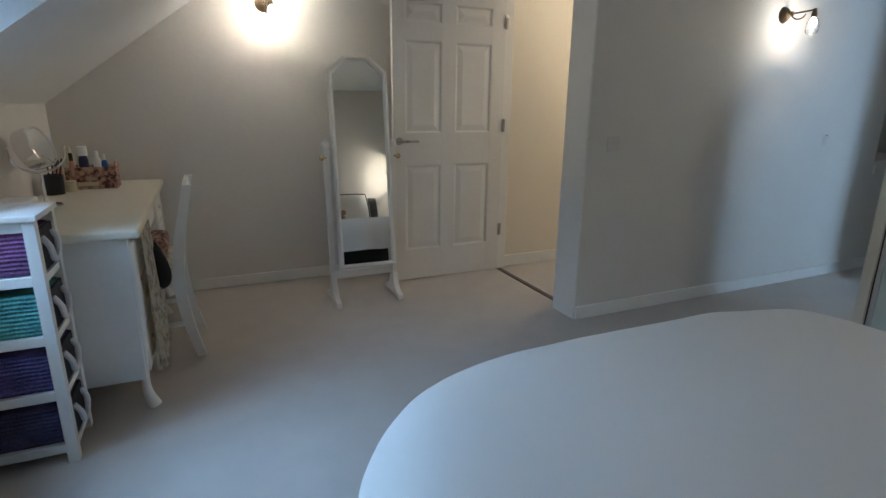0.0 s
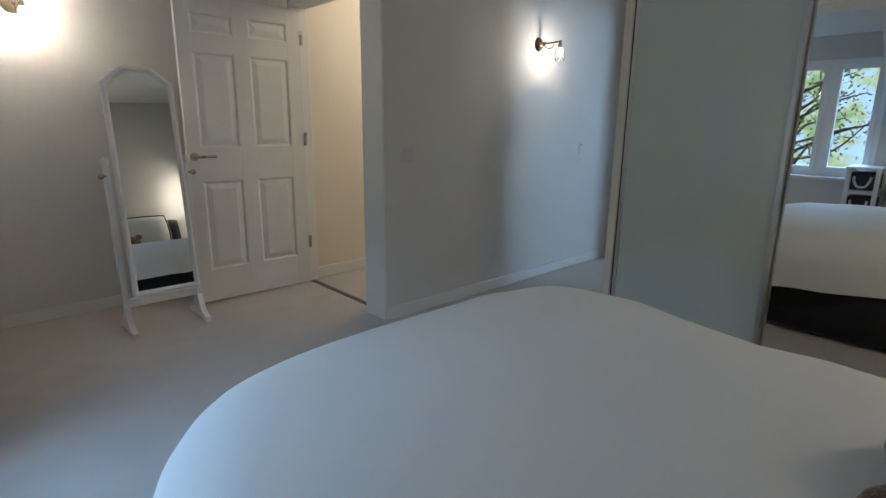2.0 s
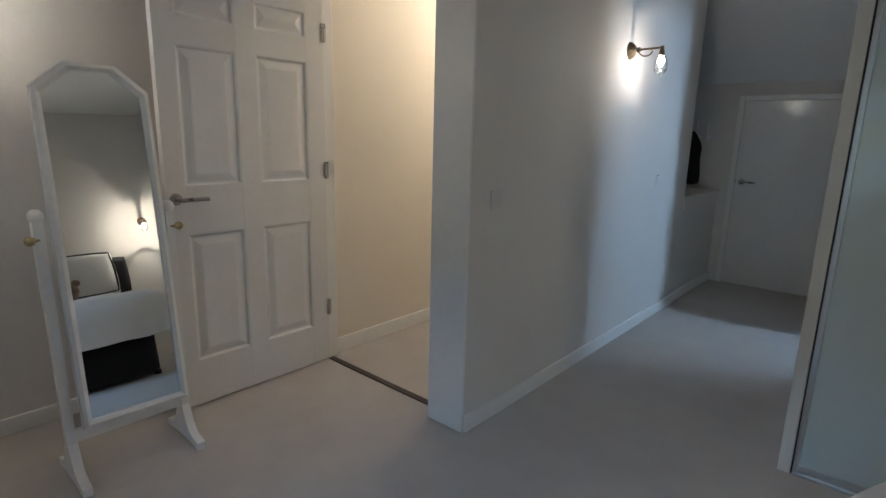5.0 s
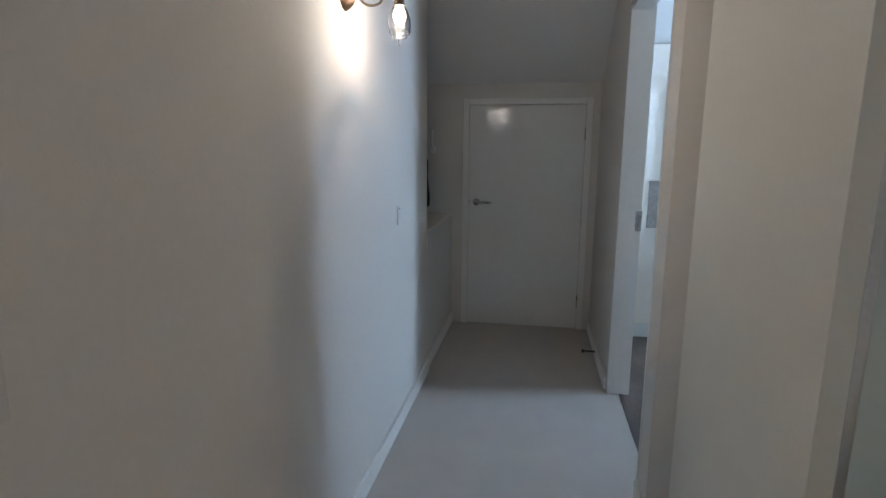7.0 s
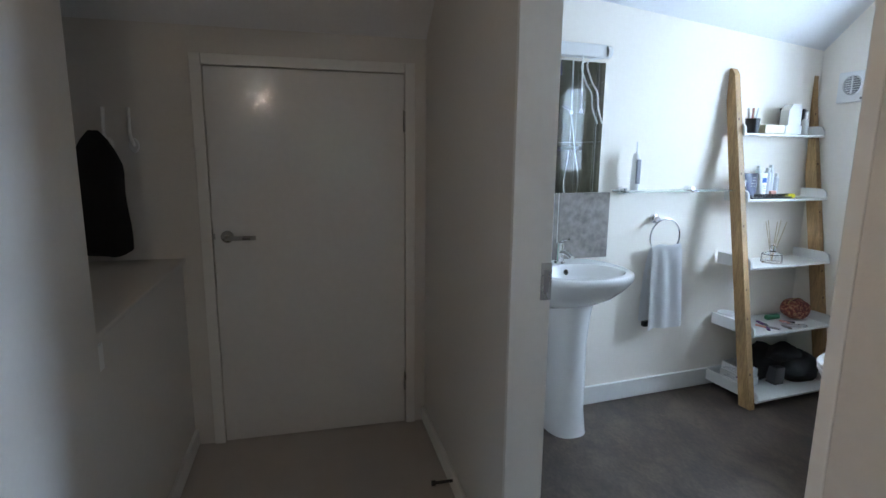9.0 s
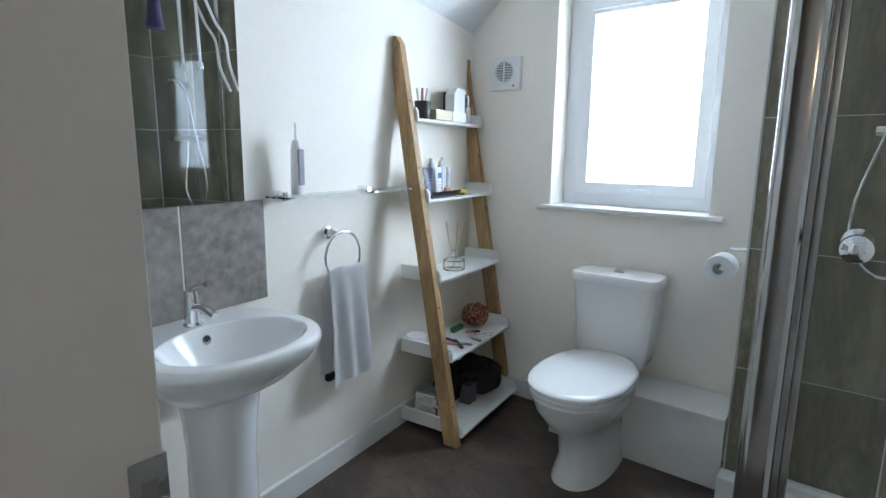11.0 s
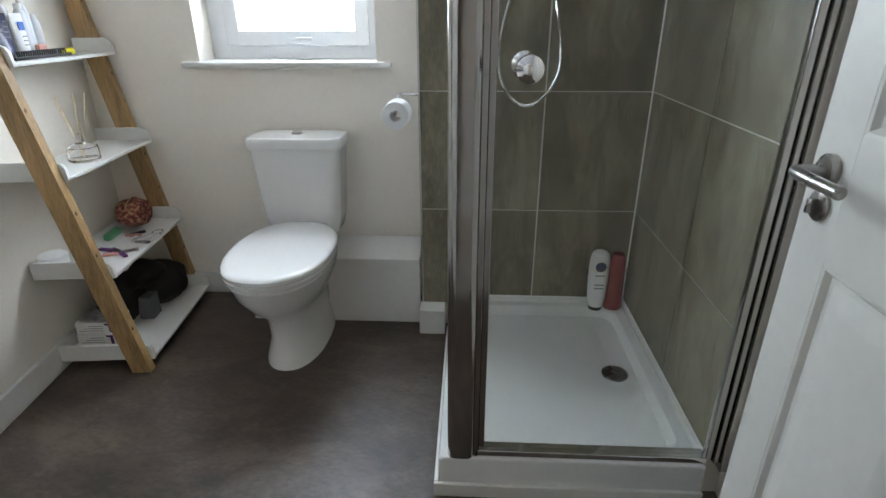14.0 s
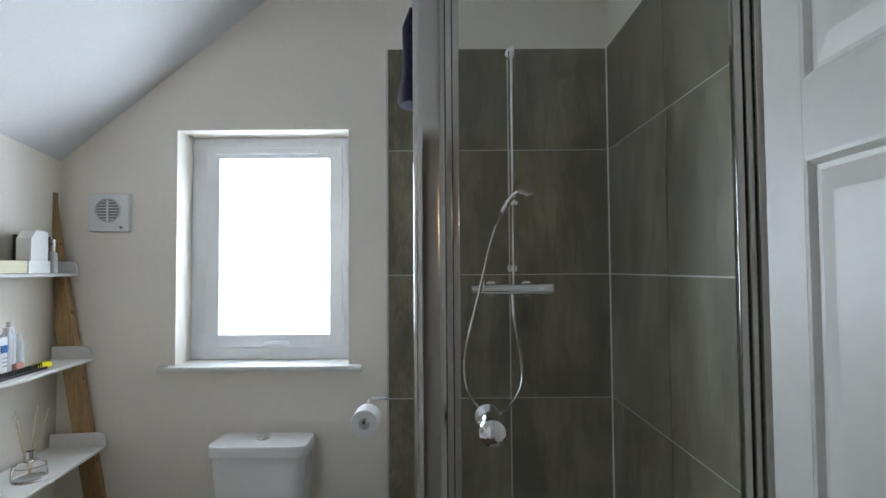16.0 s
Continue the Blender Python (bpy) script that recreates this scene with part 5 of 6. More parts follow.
part("cord_end", lathe([(0, 0.02), (0.006, 0.015), (0.008, 0), (0, -0.004)], pose(XB - 0.062, 1.08, 1.505), 12), M_WHITEP, sl)
part("cable", tube(curve_points([(XB - 0.035, 0.92, 1.79), (XB - 0.05, 0.93, 1.765), (XB - 0.045, 1.045, 1.735), (XB - 0.045, 1.02, 1.65), (XB - 0.045, 0.985, 1.60), (XB - 0.045, 0.975, 1.53), (XB - 0.04, 0.945, 1.46)], 6), 0.004, 8), M_WHITEP, sl, "loose white cable")

# glass shelf
gs = thing("glass_shelf", XB, 0.47, 1.13, "clear glass shelf on chrome brackets", "shelf")
part("glass", box(XB - 0.125, XB - 0.01, 0.13, 0.84, 1.132, 1.139, 0.001), glass("green_edged_glass", 0.0, (0.82, 0.95, 0.90)), gs, "clear glass plate").visible_shadow = False
for y in (0.36, 0.79):
    part("bracket", joined(lathe([(0, 0.03), (0.012, 0.028), (0.019, 0.02), (0.02, 0)], Matrix.Translation((XB, y, 1.135)) @ pose(0, 0, 0, 0, -90, 0), 20), box(XB - 0.05, XB - 0.02, y - 0.012, y + 0.012, 1.12, 1.151, 0.004)), M_CHROME, gs, "chrome bracket")
tbh = thing("electric_toothbrush", XB - 0.06, 0.745, 1.141, "white electric toothbrush standing on the glass shelf", "toothbrush")
part("handle", lathe([(0, 0), (0.022, 0), (0.023, 0.01), (0.020, 0.15), (0.013, 0.18), (0, 0.182)], pose(XB - 0.06, 0.745, 1.141), 18), M_WHITEP, tbh)
part("grip", box(XB - 0.0845, XB - 0.072, 0.733, 0.757, 1.172, 1.292, 0.004), plain("pale_grey_rubber", (0.28, 0.29, 0.33), 0.5), tbh, "grey rubber grip")
part("head", cyl((XB - 0.06, 0.745, 1.317), (XB - 0.06, 0.745, 1.377), 0.005, 0.004), M_WHITEP, tbh)
single("soap_pump", joined(lathe([(0, 0), (0.028, 0), (0.03, 0.02), (0.028, 0.085), (0.012, 0.10), (0, 0.10)], pose(XB - 0.09, 1.37, 0.800), 20), cyl((XB - 0.09, 1.37, 0.897), (XB - 0.09, 1.37, 0.922), 0.008), box(XB - 0.125, XB - 0.08, 1.362, 1.378, 0.922, 0.934, 0.003)), plain("green_soap", (0.10, 0.42, 0.28), 0.2), "green pump soap bottle on the basin", "soap bottle")

# towel ring and towel
tr = thing("towel_ring", XB, 0.56, 1.0, "chrome towel ring on the wall", "towel ring")
part("rose", lathe([(0, 0.045), (0.012, 0.044), (0.014, 0.02), (0.024, 0.016), (0.026, 0)], Matrix.Translation((XB, 0.56, 0.985)) @ pose(0, 0, 0, 0, -90, 0), 24), M_CHROME, tr)
part("ring", tube([(XB - 0.045, 0.515 + 0.095 * math.sin(2 * math.pi * k / 32), 0.892 + 0.095 * math.cos(2 * math.pi * k / 32)) for k in range(33)], 0.005, 8), M_CHROME, tr)


def towel():
    bm = bmesh.new()
    rows = []
    prof = [(-0.020, 0.47), (-0.022, 0.50), (-0.024, 0.65), (-0.03, 0.80), (-0.045, 0.88), (-0.062, 0.84), (-0.072, 0.70), (-0.078, 0.56), (-0.08, 0.435)]
    pts = curve_points([(XB + a, 0, z) for a, z in prof], 5)
    for j, p in enumerate(pts):
        row = []
        for i in range(17):
            u = i / 16 * 2 - 1
            gather = 0.092 + 0.035 * abs(p.z - 0.88) ** 0.5
            row.append(bm.verts.new((p.x + 0.010 * math.sin(u * 7 + j * 0.1) * min(1, abs(p.z - 0.88) * 6), 0.505 + u * gather, p.z - 0.03 + 0.004 * math.sin(u * 5))))
        rows.append(row)
    for a, b in zip(rows, rows[1:]):
        for i in range(16):
            bm.faces.new((a[i], a[i + 1], b[i + 1], b[i]))
    bmesh.ops.solidify(bm, geom=bm.faces[:], thickness=0.013)
    return bm


single("hand_towel", towel(), M_TOWEL, "white hand towel hanging through the chrome ring", "towel")
single("waste_stop", box(XB - 0.04, XB - 0.012, 0.555, 0.60, 0.405, 0.435, 0.006), M_BLACK, "dark pipe end under the towel", "pipe")


# ladder shelf
def ladder():
    t = thing("ladder_shelf", 5.1, -0.2, 0, "leaning pine ladder shelf with five white trays", "shelf")
    y_near, y_far = 0.125, -0.505
    topz = 1.765

    def xat(z, y=0.125):
        return 4.969 + 0.178 * z + 0.045 * (0.125 - y) / 0.63
    for y in (y_near, y_far):
        w, d = 0.018, 0.034
        rings = []
        for z in (0.0, 0.4, 0.8, 1.2, 1.6, topz - 0.03, topz):
            k = 1.0 if z < topz - 0.01 else 0.5
            rings.append([(min(xat(z, y) + s * d * k, XB - 0.003), y + q * w, z) for s, q in ((-1, -1), (1, -1), (1, 1), (-1, 1))])
        rail = part("rail", loft(rings), M_PINE, t, "knotty pine rail", False)
        for z in (0.18, 0.47, 0.62, 0.95, 1.22, 1.5):
            zz = z + (0.05 if y < 0 else 0)
            part("knot", ball((xat(zz, y) - d * 0.98, y + 0.004, zz), 0.008, None, 10, (0.2, 0.8, 1.3)), M_KNOT, rail)
    for z, dep in ((0.035, 0.34), (0.375, 0.29), (0.725, 0.235), (1.075, 0.18), (1.42, 0.135)):
        x0 = xat(z) - 0.045
        x1 = XB - 0.016
        s = part("tray", box(x0, x1, y_far + 0.02, y_near - 0.02, z, z + 0.012, 0.002), M_SATIN, t, "white shelf tray")
        for y, ya in ((y_near - 0.031, y_near - 0.0185), (y_far + 0.0185, y_far + 0.031)):
            poly = [(x1, z), (x1, z + 0.062), (x0 + 0.03, z + 0.062), (x0 + 0.012, z + 0.055), (x0 + 0.003, z + 0.04), (x0, z + 0.012), (x0, z)]
            part("tray_side", prism(poly, "y", y, ya), M_SATIN, s, "", False)


ladder()

S1, S2, S3, S4, S5 = 0.048, 0.388, 0.738, 1.088, 1.433
# top tray
cup = thing("toothbrush_cup", 5.195, 0.03, S5, "black cup with brushes on the top tray", "cup")
part("cup", lathe([(0, 0), (0.032, 0), (0.036, 0.075), (0.033, 0.075), (0.03, 0.006), (0, 0.006)], pose(5.205, 0.03, S5), 20), M_BLACK, cup)
for k in range(3):
    part("brush", cyl((5.2 + 0.008 * k, 0.03, S5 + 0.01), (5.185 + 0.02 * k, 0.02 + 0.012 * k, S5 + 0.13), 0.006, seg=8), M_PINK if k == 1 else M_WHITEP, cup)
single("white_carton", prism([(-0.285, S5), (-0.19, S5), (-0.19, S5 + 0.125), (-0.215, S5 + 0.155), (-0.285, S5 + 0.155)], "x", 5.175, 5.225), M_CARD, "white carton with a cut corner on the top tray", "carton", smooth=False)
single("black_carton", box(5.21, 5.25, -0.36, -0.21, S5, S5 + 0.14, 0.002), M_BLACK, "black carton at the back of the top tray", "carton")
bottle("spray_bottle", 5.19, -0.335, S5, 0.020, 0.085, plain("smoked_plastic", (0.42, 0.40, 0.38), 0.25), M_STEEL, "clear spray bottle with a steel pump", 0.045, 0.010)
single("soap_box", box(5.165, 5.235, -0.16, -0.02, S5, S5 + 0.045, 0.004), M_CREAMP, "cream soap box on the top tray", "box")
single("white_box", box(5.165, 5.17, -0.285, -0.165, S5, S5 + 0.045, 0.002), M_CARD, "low white card leaning on the carton", "card")
# second tray
def squeeze_tube(x, y, half, h, body, cap, label):
    """A flat-ended tube standing on its cap."""
    t = thing("squeeze_tube", x, y, S4, label, "tube")
    part("body", loft([[(x + d * math.cos(a), y + w * math.sin(a), S4 + z) for a in [2 * math.pi * k / 20 for k in range(20)]] for z, w, d in ((0.018, half * 0.62, half * 0.55), (0.03, half * 0.75, half * 0.5), (h * 0.6, half * 0.95, half * 0.3), (h - 0.008, half, 0.005), (h, half, 0.003))]), body, t)
    part("cap", lathe([(0, 0), (half * 0.5, 0), (half * 0.52, 0.018), (0, 0.018)], pose(x, y, S4), 18), cap, t)
    return t


M_MILKY = plain("milky_plastic", (0.68, 0.70, 0.72), 0.2)
ft = squeeze_tube(5.19, 0.018, 0.05, 0.135, M_NAVYP, M_BLACK, "dark blue squeeze tube standing on its cap")
for k in range(5):
    part("print", box(5.1735 - 0.0012 * k, 5.1755, -0.006 + 0.003 * (k % 2), 0.034 - 0.004 * k, S4 + 0.05 + 0.015 * k, S4 + 0.0535 + 0.015 * k), M_GREY, ft, "grey printed bar", False)
pt = squeeze_tube(5.185, -0.068, 0.029, 0.135, M_WHITEP, M_WHITEP, "white squeeze tube with a square blue label")
part("label", box(5.1735, 5.1755, -0.082, -0.054, S4 + 0.085, S4 + 0.11), M_BLUE, pt, "square blue label", False)
for k in range(3):
    part("print", box(5.171, 5.1735, -0.08, -0.06, S4 + 0.04 + 0.013 * k, S4 + 0.043 + 0.013 * k), M_GREY, pt, "", False)
for x, y, rr, hh in ((5.20, -0.115, 0.019, 0.150), (5.215, -0.155, 0.018, 0.165), (5.225, -0.075, 0.017, 0.160), (5.21, -0.195, 0.016, 0.12)):
    bottle("clear_bottle", x, y, S4, rr, hh, M_MILKY, M_WHITEP, "milky clear bottle on the ladder shelf", 0.014, rr * 0.6, "bottle", 0.95, "clear bottles")
bottle("dropper_bottle", 5.175, 0.078, S4, 0.018, 0.07, M_BLACK, M_WHITEP, "small dark bottle with a pale cap", 0.03, 0.011)
single("black_pot", lathe([(0, 0), (0.012, 0), (0.013, 0.022), (0, 0.024)], pose(5.16, -0.172, S4), 16), M_BLACK, "small black pot beside the sponge", "pot")
cb = thing("comb", 5.15, -0.12, S4, "black comb lying on the tray", "comb")
part("spine", box(5.146, 5.156, -0.25, 0.04, S4, S4 + 0.010, 0.002), M_BLACK, cb)
for k in range(23):
    part("tooth", box(5.149, 5.153, -0.222 + 0.011 * k, -0.2175 + 0.011 * k, S4 + 0.010, S4 + 0.026), M_BLACK, cb, smooth=False)
single("yellow_tube", box(5.15, 5.18, -0.285, -0.20, S4, S4 + 0.024, 0.008), M_YELLOW, "yellow tube lying on the tray", "tube")
single("pink_sponge", box(5.165, 5.185, -0.158, -0.115, S4, S4 + 0.042, 0.008), M_PINK, "pink sponge on the tray", "sponge")
# third tray
df = thing("reed_diffuser", 5.125, -0.125, S3, "glass reed diffuser with pale sticks", "diffuser")
part("flask", lathe([(0, 0), (0.05, 0), (0.053, 0.008), (0.05, 0.05), (0.02, 0.062), (0.014, 0.066), (0.014, 0.085), (0.011, 0.085), (0.011, 0.068), (0.046, 0.046), (0.048, 0.01), (0, 0.006)], pose(5.125, -0.125, S3 + 0.001), 24), M_CLEAR, df, "clear glass flask").visible_shadow = False
part("collar", lathe([(0.012, 0.07), (0.017, 0.07), (0.017, 0.095), (0.012, 0.095), (0.012, 0.07)], pose(5.125, -0.125, S3), 16), M_CHROME, df)
for k in range(5):
    a = k * 1.26
    part("stick", cyl((5.125, -0.125, S3 + 0.012), (5.125 + 0.045 * math.cos(a), -0.125 + 0.06 * math.sin(a), S3 + 0.23), 0.0018, seg=6), M_REED, df)
# fourth tray
wc_ = thing("wash_bag", 5.14, -0.38, S2, "round red patterned wash bag", "wash bag")
part("bag", loft([[(5.14 - 0.05 + 0.1 * f, -0.38 + 0.078 * (0.75 + 0.25 * math.sin(math.pi * f)) * math.cos(2 * math.pi * k / 24), S2 + 0.062 + 0.06 * (0.8 + 0.2 * math.sin(math.pi * f)) * math.sin(2 * math.pi * k / 24)) for k in range(24)] for f in (0, 0.12, 0.5, 0.88, 1.0)]), M_REDPRINT, wc_)
part("zip", tube([(5.14, -0.38 + 0.0785 * math.cos(2 * math.pi * k / 30), S2 + 0.062 + 0.0605 * math.sin(2 * math.pi * k / 30)) for k in range(3, 13)], 0.003, 6), M_BRASS, wc_)
tub = bottle("cream_tub", 5.22, 0.05, S2, 0.045, 0.045, M_WHITEP, M_WHITEP, "white cream tub with a blue mark", 0.016, 0.046, "tub", 1.0)
part("mark", lathe([(0, 0.001), (0.016, 0.001)], Matrix.Translation((5.19, 0.0845, S2 + 0.024)) @ pose(0, 0, 0, -90, 0, 41), 16), M_BLUE, tub, "round blue mark")
single("green_brush", box(5.16, 5.19, -0.30, -0.20, S2, S2 + 0.03, 0.01), M_GREEN, "green brush on the ladder shelf", "brush")
rnd = random.Random(5)
for k in range(9):
    x, y = 5.01 + rnd.random() * 0.12, -0.26 + rnd.random() * 0.22
    mm_ = pose(x, y, S2 + 0.005 + 0.004 * (k % 3), 0, 0, rnd.random() * 180)
    single("hair_clip", box(-0.03, 0.03, -0.008, 0.008, -0.004, 0.006, 0.003, None, mm_), (M_BLACK, M_PURPLEP, M_STEEL, M_PINK, M_CARD)[k % 5], "small hair clip lying on the tray", "hair clip", "hair clips")
gl = thing("eyelash_curler", 5.025, -0.22, S2, "silver eyelash curler on the tray", "curler")
part("loops", joined(tube([(5.005 + 0.02 * math.cos(2 * math.pi * k / 16), -0.27 + 0.02 * math.sin(2 * math.pi * k / 16), S2 + 0.012) for k in range(17)], 0.004, 8), tube([(5.02, -0.26, S2 + 0.012), (5.055, -0.17, S2 + 0.02)], 0.004, 8), tube([(4.995, -0.255, S2 + 0.012), (5.025, -0.17, S2 + 0.012)], 0.004, 8)), M_CHROME, gl)
# bottom tray
bm = bmesh.new()
ball((5.09, -0.365, S1 + 0.08), 0.1, bm, 32, (1.05, 1.45, 0.85))
ball((5.17, -0.18, S1 + 0.10), 0.1, bm, 32, (0.85, 1.3, 1.05))
ball((5.095, -0.25, S1 + 0.17), 0.06, bm, 24, (1.2, 1.9, 0.7))
for v in bm.verts:
    v.co += Vector((0.02, 0.02, 0.03)) * noise.noise(v.co * 11) + v.normal * 0.006 * noise.noise(v.co * 40)
    v.co.z = max(v.co.z, S1)
single("black_bag", bm, M_BLACKCLOTH, "soft black bag on the bottom tray", "bag")
single("clear_box", box(5.045, 5.105, -0.235, -0.165, S1, S1 + 0.10, 0.004), plain("smoky_box", (0.10, 0.10, 0.11), 0.15), "small dark translucent box", "box")
for k, (z, off) in enumerate(((S1, 0.0), (S1 + 0.047, 0.008))):
    c = thing("medicine_carton", 5.17, -0.03, z, "white printed medicine carton in a small stack", "carton", "cartons")
    y1 = 0.02 - off
    part("carton", box(5.085 + off, 5.25, -0.085, y1, z, z + 0.046, 0.0015), M_CARD, c, smooth=False)
    part("print", joined(box(5.115, 5.127, y1, y1 + 0.0006, z + 0.004, z + 0.042), box(5.127, 5.140, y1, y1 + 0.0006, z + 0.034, z + 0.042), box(5.099, 5.106, y1, y1 + 0.0006, z + 0.006, z + 0.04)), M_PURPLEP, c, "purple printed bars", False)
    part("lettering", joined(*[box(5.15, 5.24 - 0.02 * n, y1, y1 + 0.0006, z + 0.010 + 0.010 * n, z + 0.0125 + 0.010 * n) for n in range(3)]), M_GREY, c, "grey printed lines", False)
bm = bmesh.new()
grid = [[bm.verts.new((5.12 + 0.012 * i, -0.075 + 0.011 * j, S1 + 0.097 + 0.018 * abs(noise.noise(Vector((i * 0.9, j * 0.8, 2.0)))) + 0.004 * (i % 2))) for j in range(9)] for i in range(11)]
for a, b in zip(grid, grid[1:]):
    for k in range(8):
        bm.faces.new((a[k], a[k + 1], b[k + 1], b[k]))
bmesh.ops.solidify(bm, geom=bm.faces[:], thickness=0.003)
single("blister_pack", bm, mat("crumpled_foil", (0.62, 0.62, 0.62), 0.4, 0.5, vary=0.1), "crumpled silver blister pack on the cartons", "blister pack", smooth=False)
for ob in bpy.data.objects:
    if ob not in before and ob.parent is None:
        ob.matrix_basis = SKEW @ ob.matrix_basis

# extractor fan
fn = thing("extractor_fan", 5.13, YW, 1.68, "square white extractor fan with round grille", "fan")
part("body", box(5.035, 5.205, YW, YW + 0.028, 1.602, 1.762, 0.006), M_WHITEP, fn)
part("rim", lathe([(0.045, 0.0), (0.05, 0.008), (0.053, 0.0)], Matrix.Translation((5.12, YW + 0.028, 1.69)) @ pose(0, 0, 0, -90), 30), M_WHITEP, fn)
part("opening", lathe([(0, 0.001), (0.046, 0.001)], Matrix.Translation((5.12, YW + 0.028, 1.69)) @ pose(0, 0, 0, -90), 30), M_GREY, fn, "dark fan opening")
for k in range(7):
    z = 1.69 - 0.036 + 0.012 * k
    hw = math.sqrt(max(0, 0.045 ** 2 - (z - 1.69) ** 2))
    part("slat", box(5.12 - hw, 5.12 + hw, YW + 0.029, YW + 0.033, z - 0.0015, z + 0.0015), M_WHITEP, fn, smooth=False)
part("spine", box(5.116, 5.124, YW + 0.0325, YW + 0.0345, 1.645, 1.735), M_WHITEP, fn, smooth=False)
part("lamp_dot", cyl((5.065, YW + 0.028, 1.62), (5.065, YW + 0.031, 1.62), 0.006), M_GREY, fn)

# toilet roll holder on the cheek of the boxed-out wall
rh = thing("toilet_roll_holder", 3.95, -0.37, 0.93, "chrome toilet roll holder", "roll holder")
part("rose", lathe([(0, 0.012), (0.02, 0.011), (0.024, 0)], Matrix.Translation((3.941, -0.40, 0.940)) @ pose(0, 0, 0, 0, 90, 0), 20), M_CHROME, rh)
part("arm", tube([(3.945, -0.40, 0.940), (4.02, -0.40, 0.940)], 0.007, 10), M_CHROME, rh)
part("peg", tube(curve_points([(4.02, -0.40, 0.940), (4.026, -0.37, 0.936), (4.026, -0.36, 0.905), (4.026, -0.25, 0.888)], 4), 0.006, 10), M_CHROME, rh)
part_roll = thing("toilet_roll", 4.026, -0.31, 0.83, "white toilet roll on the chrome holder", "toilet roll")
part("roll", lathe([(0.02, -0.05), (0.049, -0.05), (0.050, -0.048), (0.050, 0.048), (0.049, 0.05), (0.02, 0.05), (0.02, -0.05)], Matrix.Translation((4.026, -0.31, 0.88)) @ pose(0, 0, 0, 90), 30), M_TOWEL, part_roll)

# ---- shower ----
TRX0, TRX1, TRY0, TRY1, TRZ = 3.119, 3.825, -0.280, 0.600, 0.125


def tray():
    t = thing("shower_tray", 3.45, 0.15, 0, "white raised shower tray with round drain", "shower tray")
    bm = bmesh.new()

    def rr(x0, x1, y0, y1, z, r, n=6):
        pts = []
        for cx, cy, a0 in ((x1 - r, y1 - r, 0), (x0 + r, y1 - r, 90), (x0 + r, y0 + r, 180), (x1 - r, y0 + r, 270)):
            for k in range(n):
                a = radians(a0 + 90 * k / (n - 1))
                pts.append((cx + r * math.cos(a), cy + r * math.sin(a), z))
        return pts
    rings = [rr(TRX0, TRX1, TRY0, TRY1, 0.0, 0.01), rr(TRX0, TRX1, TRY0, TRY1, TRZ - 0.006, 0.012), rr(TRX0 + 0.004, TRX1 - 0.004, TRY0 + 0.004, TRY1 - 0.004, TRZ, 0.014),
             rr(TRX0 + 0.045, TRX1 - 0.05, TRY0 + 0.045, TRY1 - 0.055, TRZ, 0.05), rr(TRX0 + 0.052, TRX1 - 0.058, TRY0 + 0.052, TRY1 - 0.063, TRZ - 0.008, 0.055), rr(TRX0 + 0.06, TRX1 - 0.07, TRY0 + 0.06, TRY1 - 0.075, TRZ - 0.035, 0.06), rr(TRX0 + 0.12, TRX1 - 0.13, TRY0 + 0.13, TRY1 - 0.14, TRZ - 0.042, 0.08)]
    part("tray", loft(rings), M_ACRYLIC, t)
    part("upstand", joined(box(TRX0, TRX1, TRY0, TRY0 + 0.010, TRZ - 0.004, TRZ + 0.018, 0.004), box(TRX0, TRX0 + 0.010, TRY0, TRY1 - 0.02, TRZ - 0.004, TRZ + 0.018, 0.004)), M_ACRYLIC, t)
    part("plinth", joined(box(TRX0, TRX1 + 0.012, TRY1 + 0.001, TRY1 + 0.013, 0, 0.045, 0.004), box(TRX1 + 0.001, TRX1 + 0.012, TRY0 + 0.08, TRY1 + 0.001, 0, 0.045, 0.004)), M_SATIN, t, "white plinth strip")
    part("drain", lathe([(0, 0.012), (0.035, 0.011), (0.044, 0.006), (0.046, 0)], pose(3.245, 0.15, TRZ - 0.044), 28), M_STEEL, t, "round steel drain cover")


tray()

en = thing("shower_enclosure", 3.45, 0.5, TRZ, "chrome and clear glass shower enclosure", "shower enclosure")
FY, FX, ET = 0.575, 3.765, 2.06
part("corner_post", loft([[(FX + (0.036 + 0.004 * 0) * math.copysign(abs(math.cos(a)) ** 0.6, math.cos(a)), FY - 0.005 + 0.03 * math.copysign(abs(math.sin(a)) ** 0.6, math.sin(a)), z) for a in [2 * math.pi * k / 28 for k in range(28)]] for z in (TRZ, ET + 0.42)]), M_POST, en, "thick chrome corner post")
part("post_groove", box(FX - 0.046, FX - 0.033, FY - 0.02, FY + 0.016, TRZ, ET + 0.42, 0.002), M_POST, en)
for xa, xb, ya, yb in ((3.062, 3.085, 0.03, 0.02), (3.086, 3.102, 0.02, 0.012), (3.103, 3.122, 0.014, 0.006)):
    part("wall_profile", box(xa, xb, FY - ya, FY + yb, TRZ - (0.02 if xa < 3.07 else 0), ET + 0.42, 0.004), M_POST, en, "chrome wall profile")
part("bottom_rail", box(3.12, FX - 0.035, FY - 0.022, FY + 0.016, TRZ, TRZ + 0.022, 0.004), M_CHROME, en)
fp = part("front_door", box(3.118, FX - 0.04, FY - 0.004, FY + 0.002, TRZ + 0.022, ET + 0.42), M_PANE, en, "clear glass door", False)
part("door_edge", joined(box(FX - 0.062, FX - 0.046, FY - 0.012, FY + 0.008, TRZ + 0.022, ET + 0.42, 0.003)), M_POST, en)
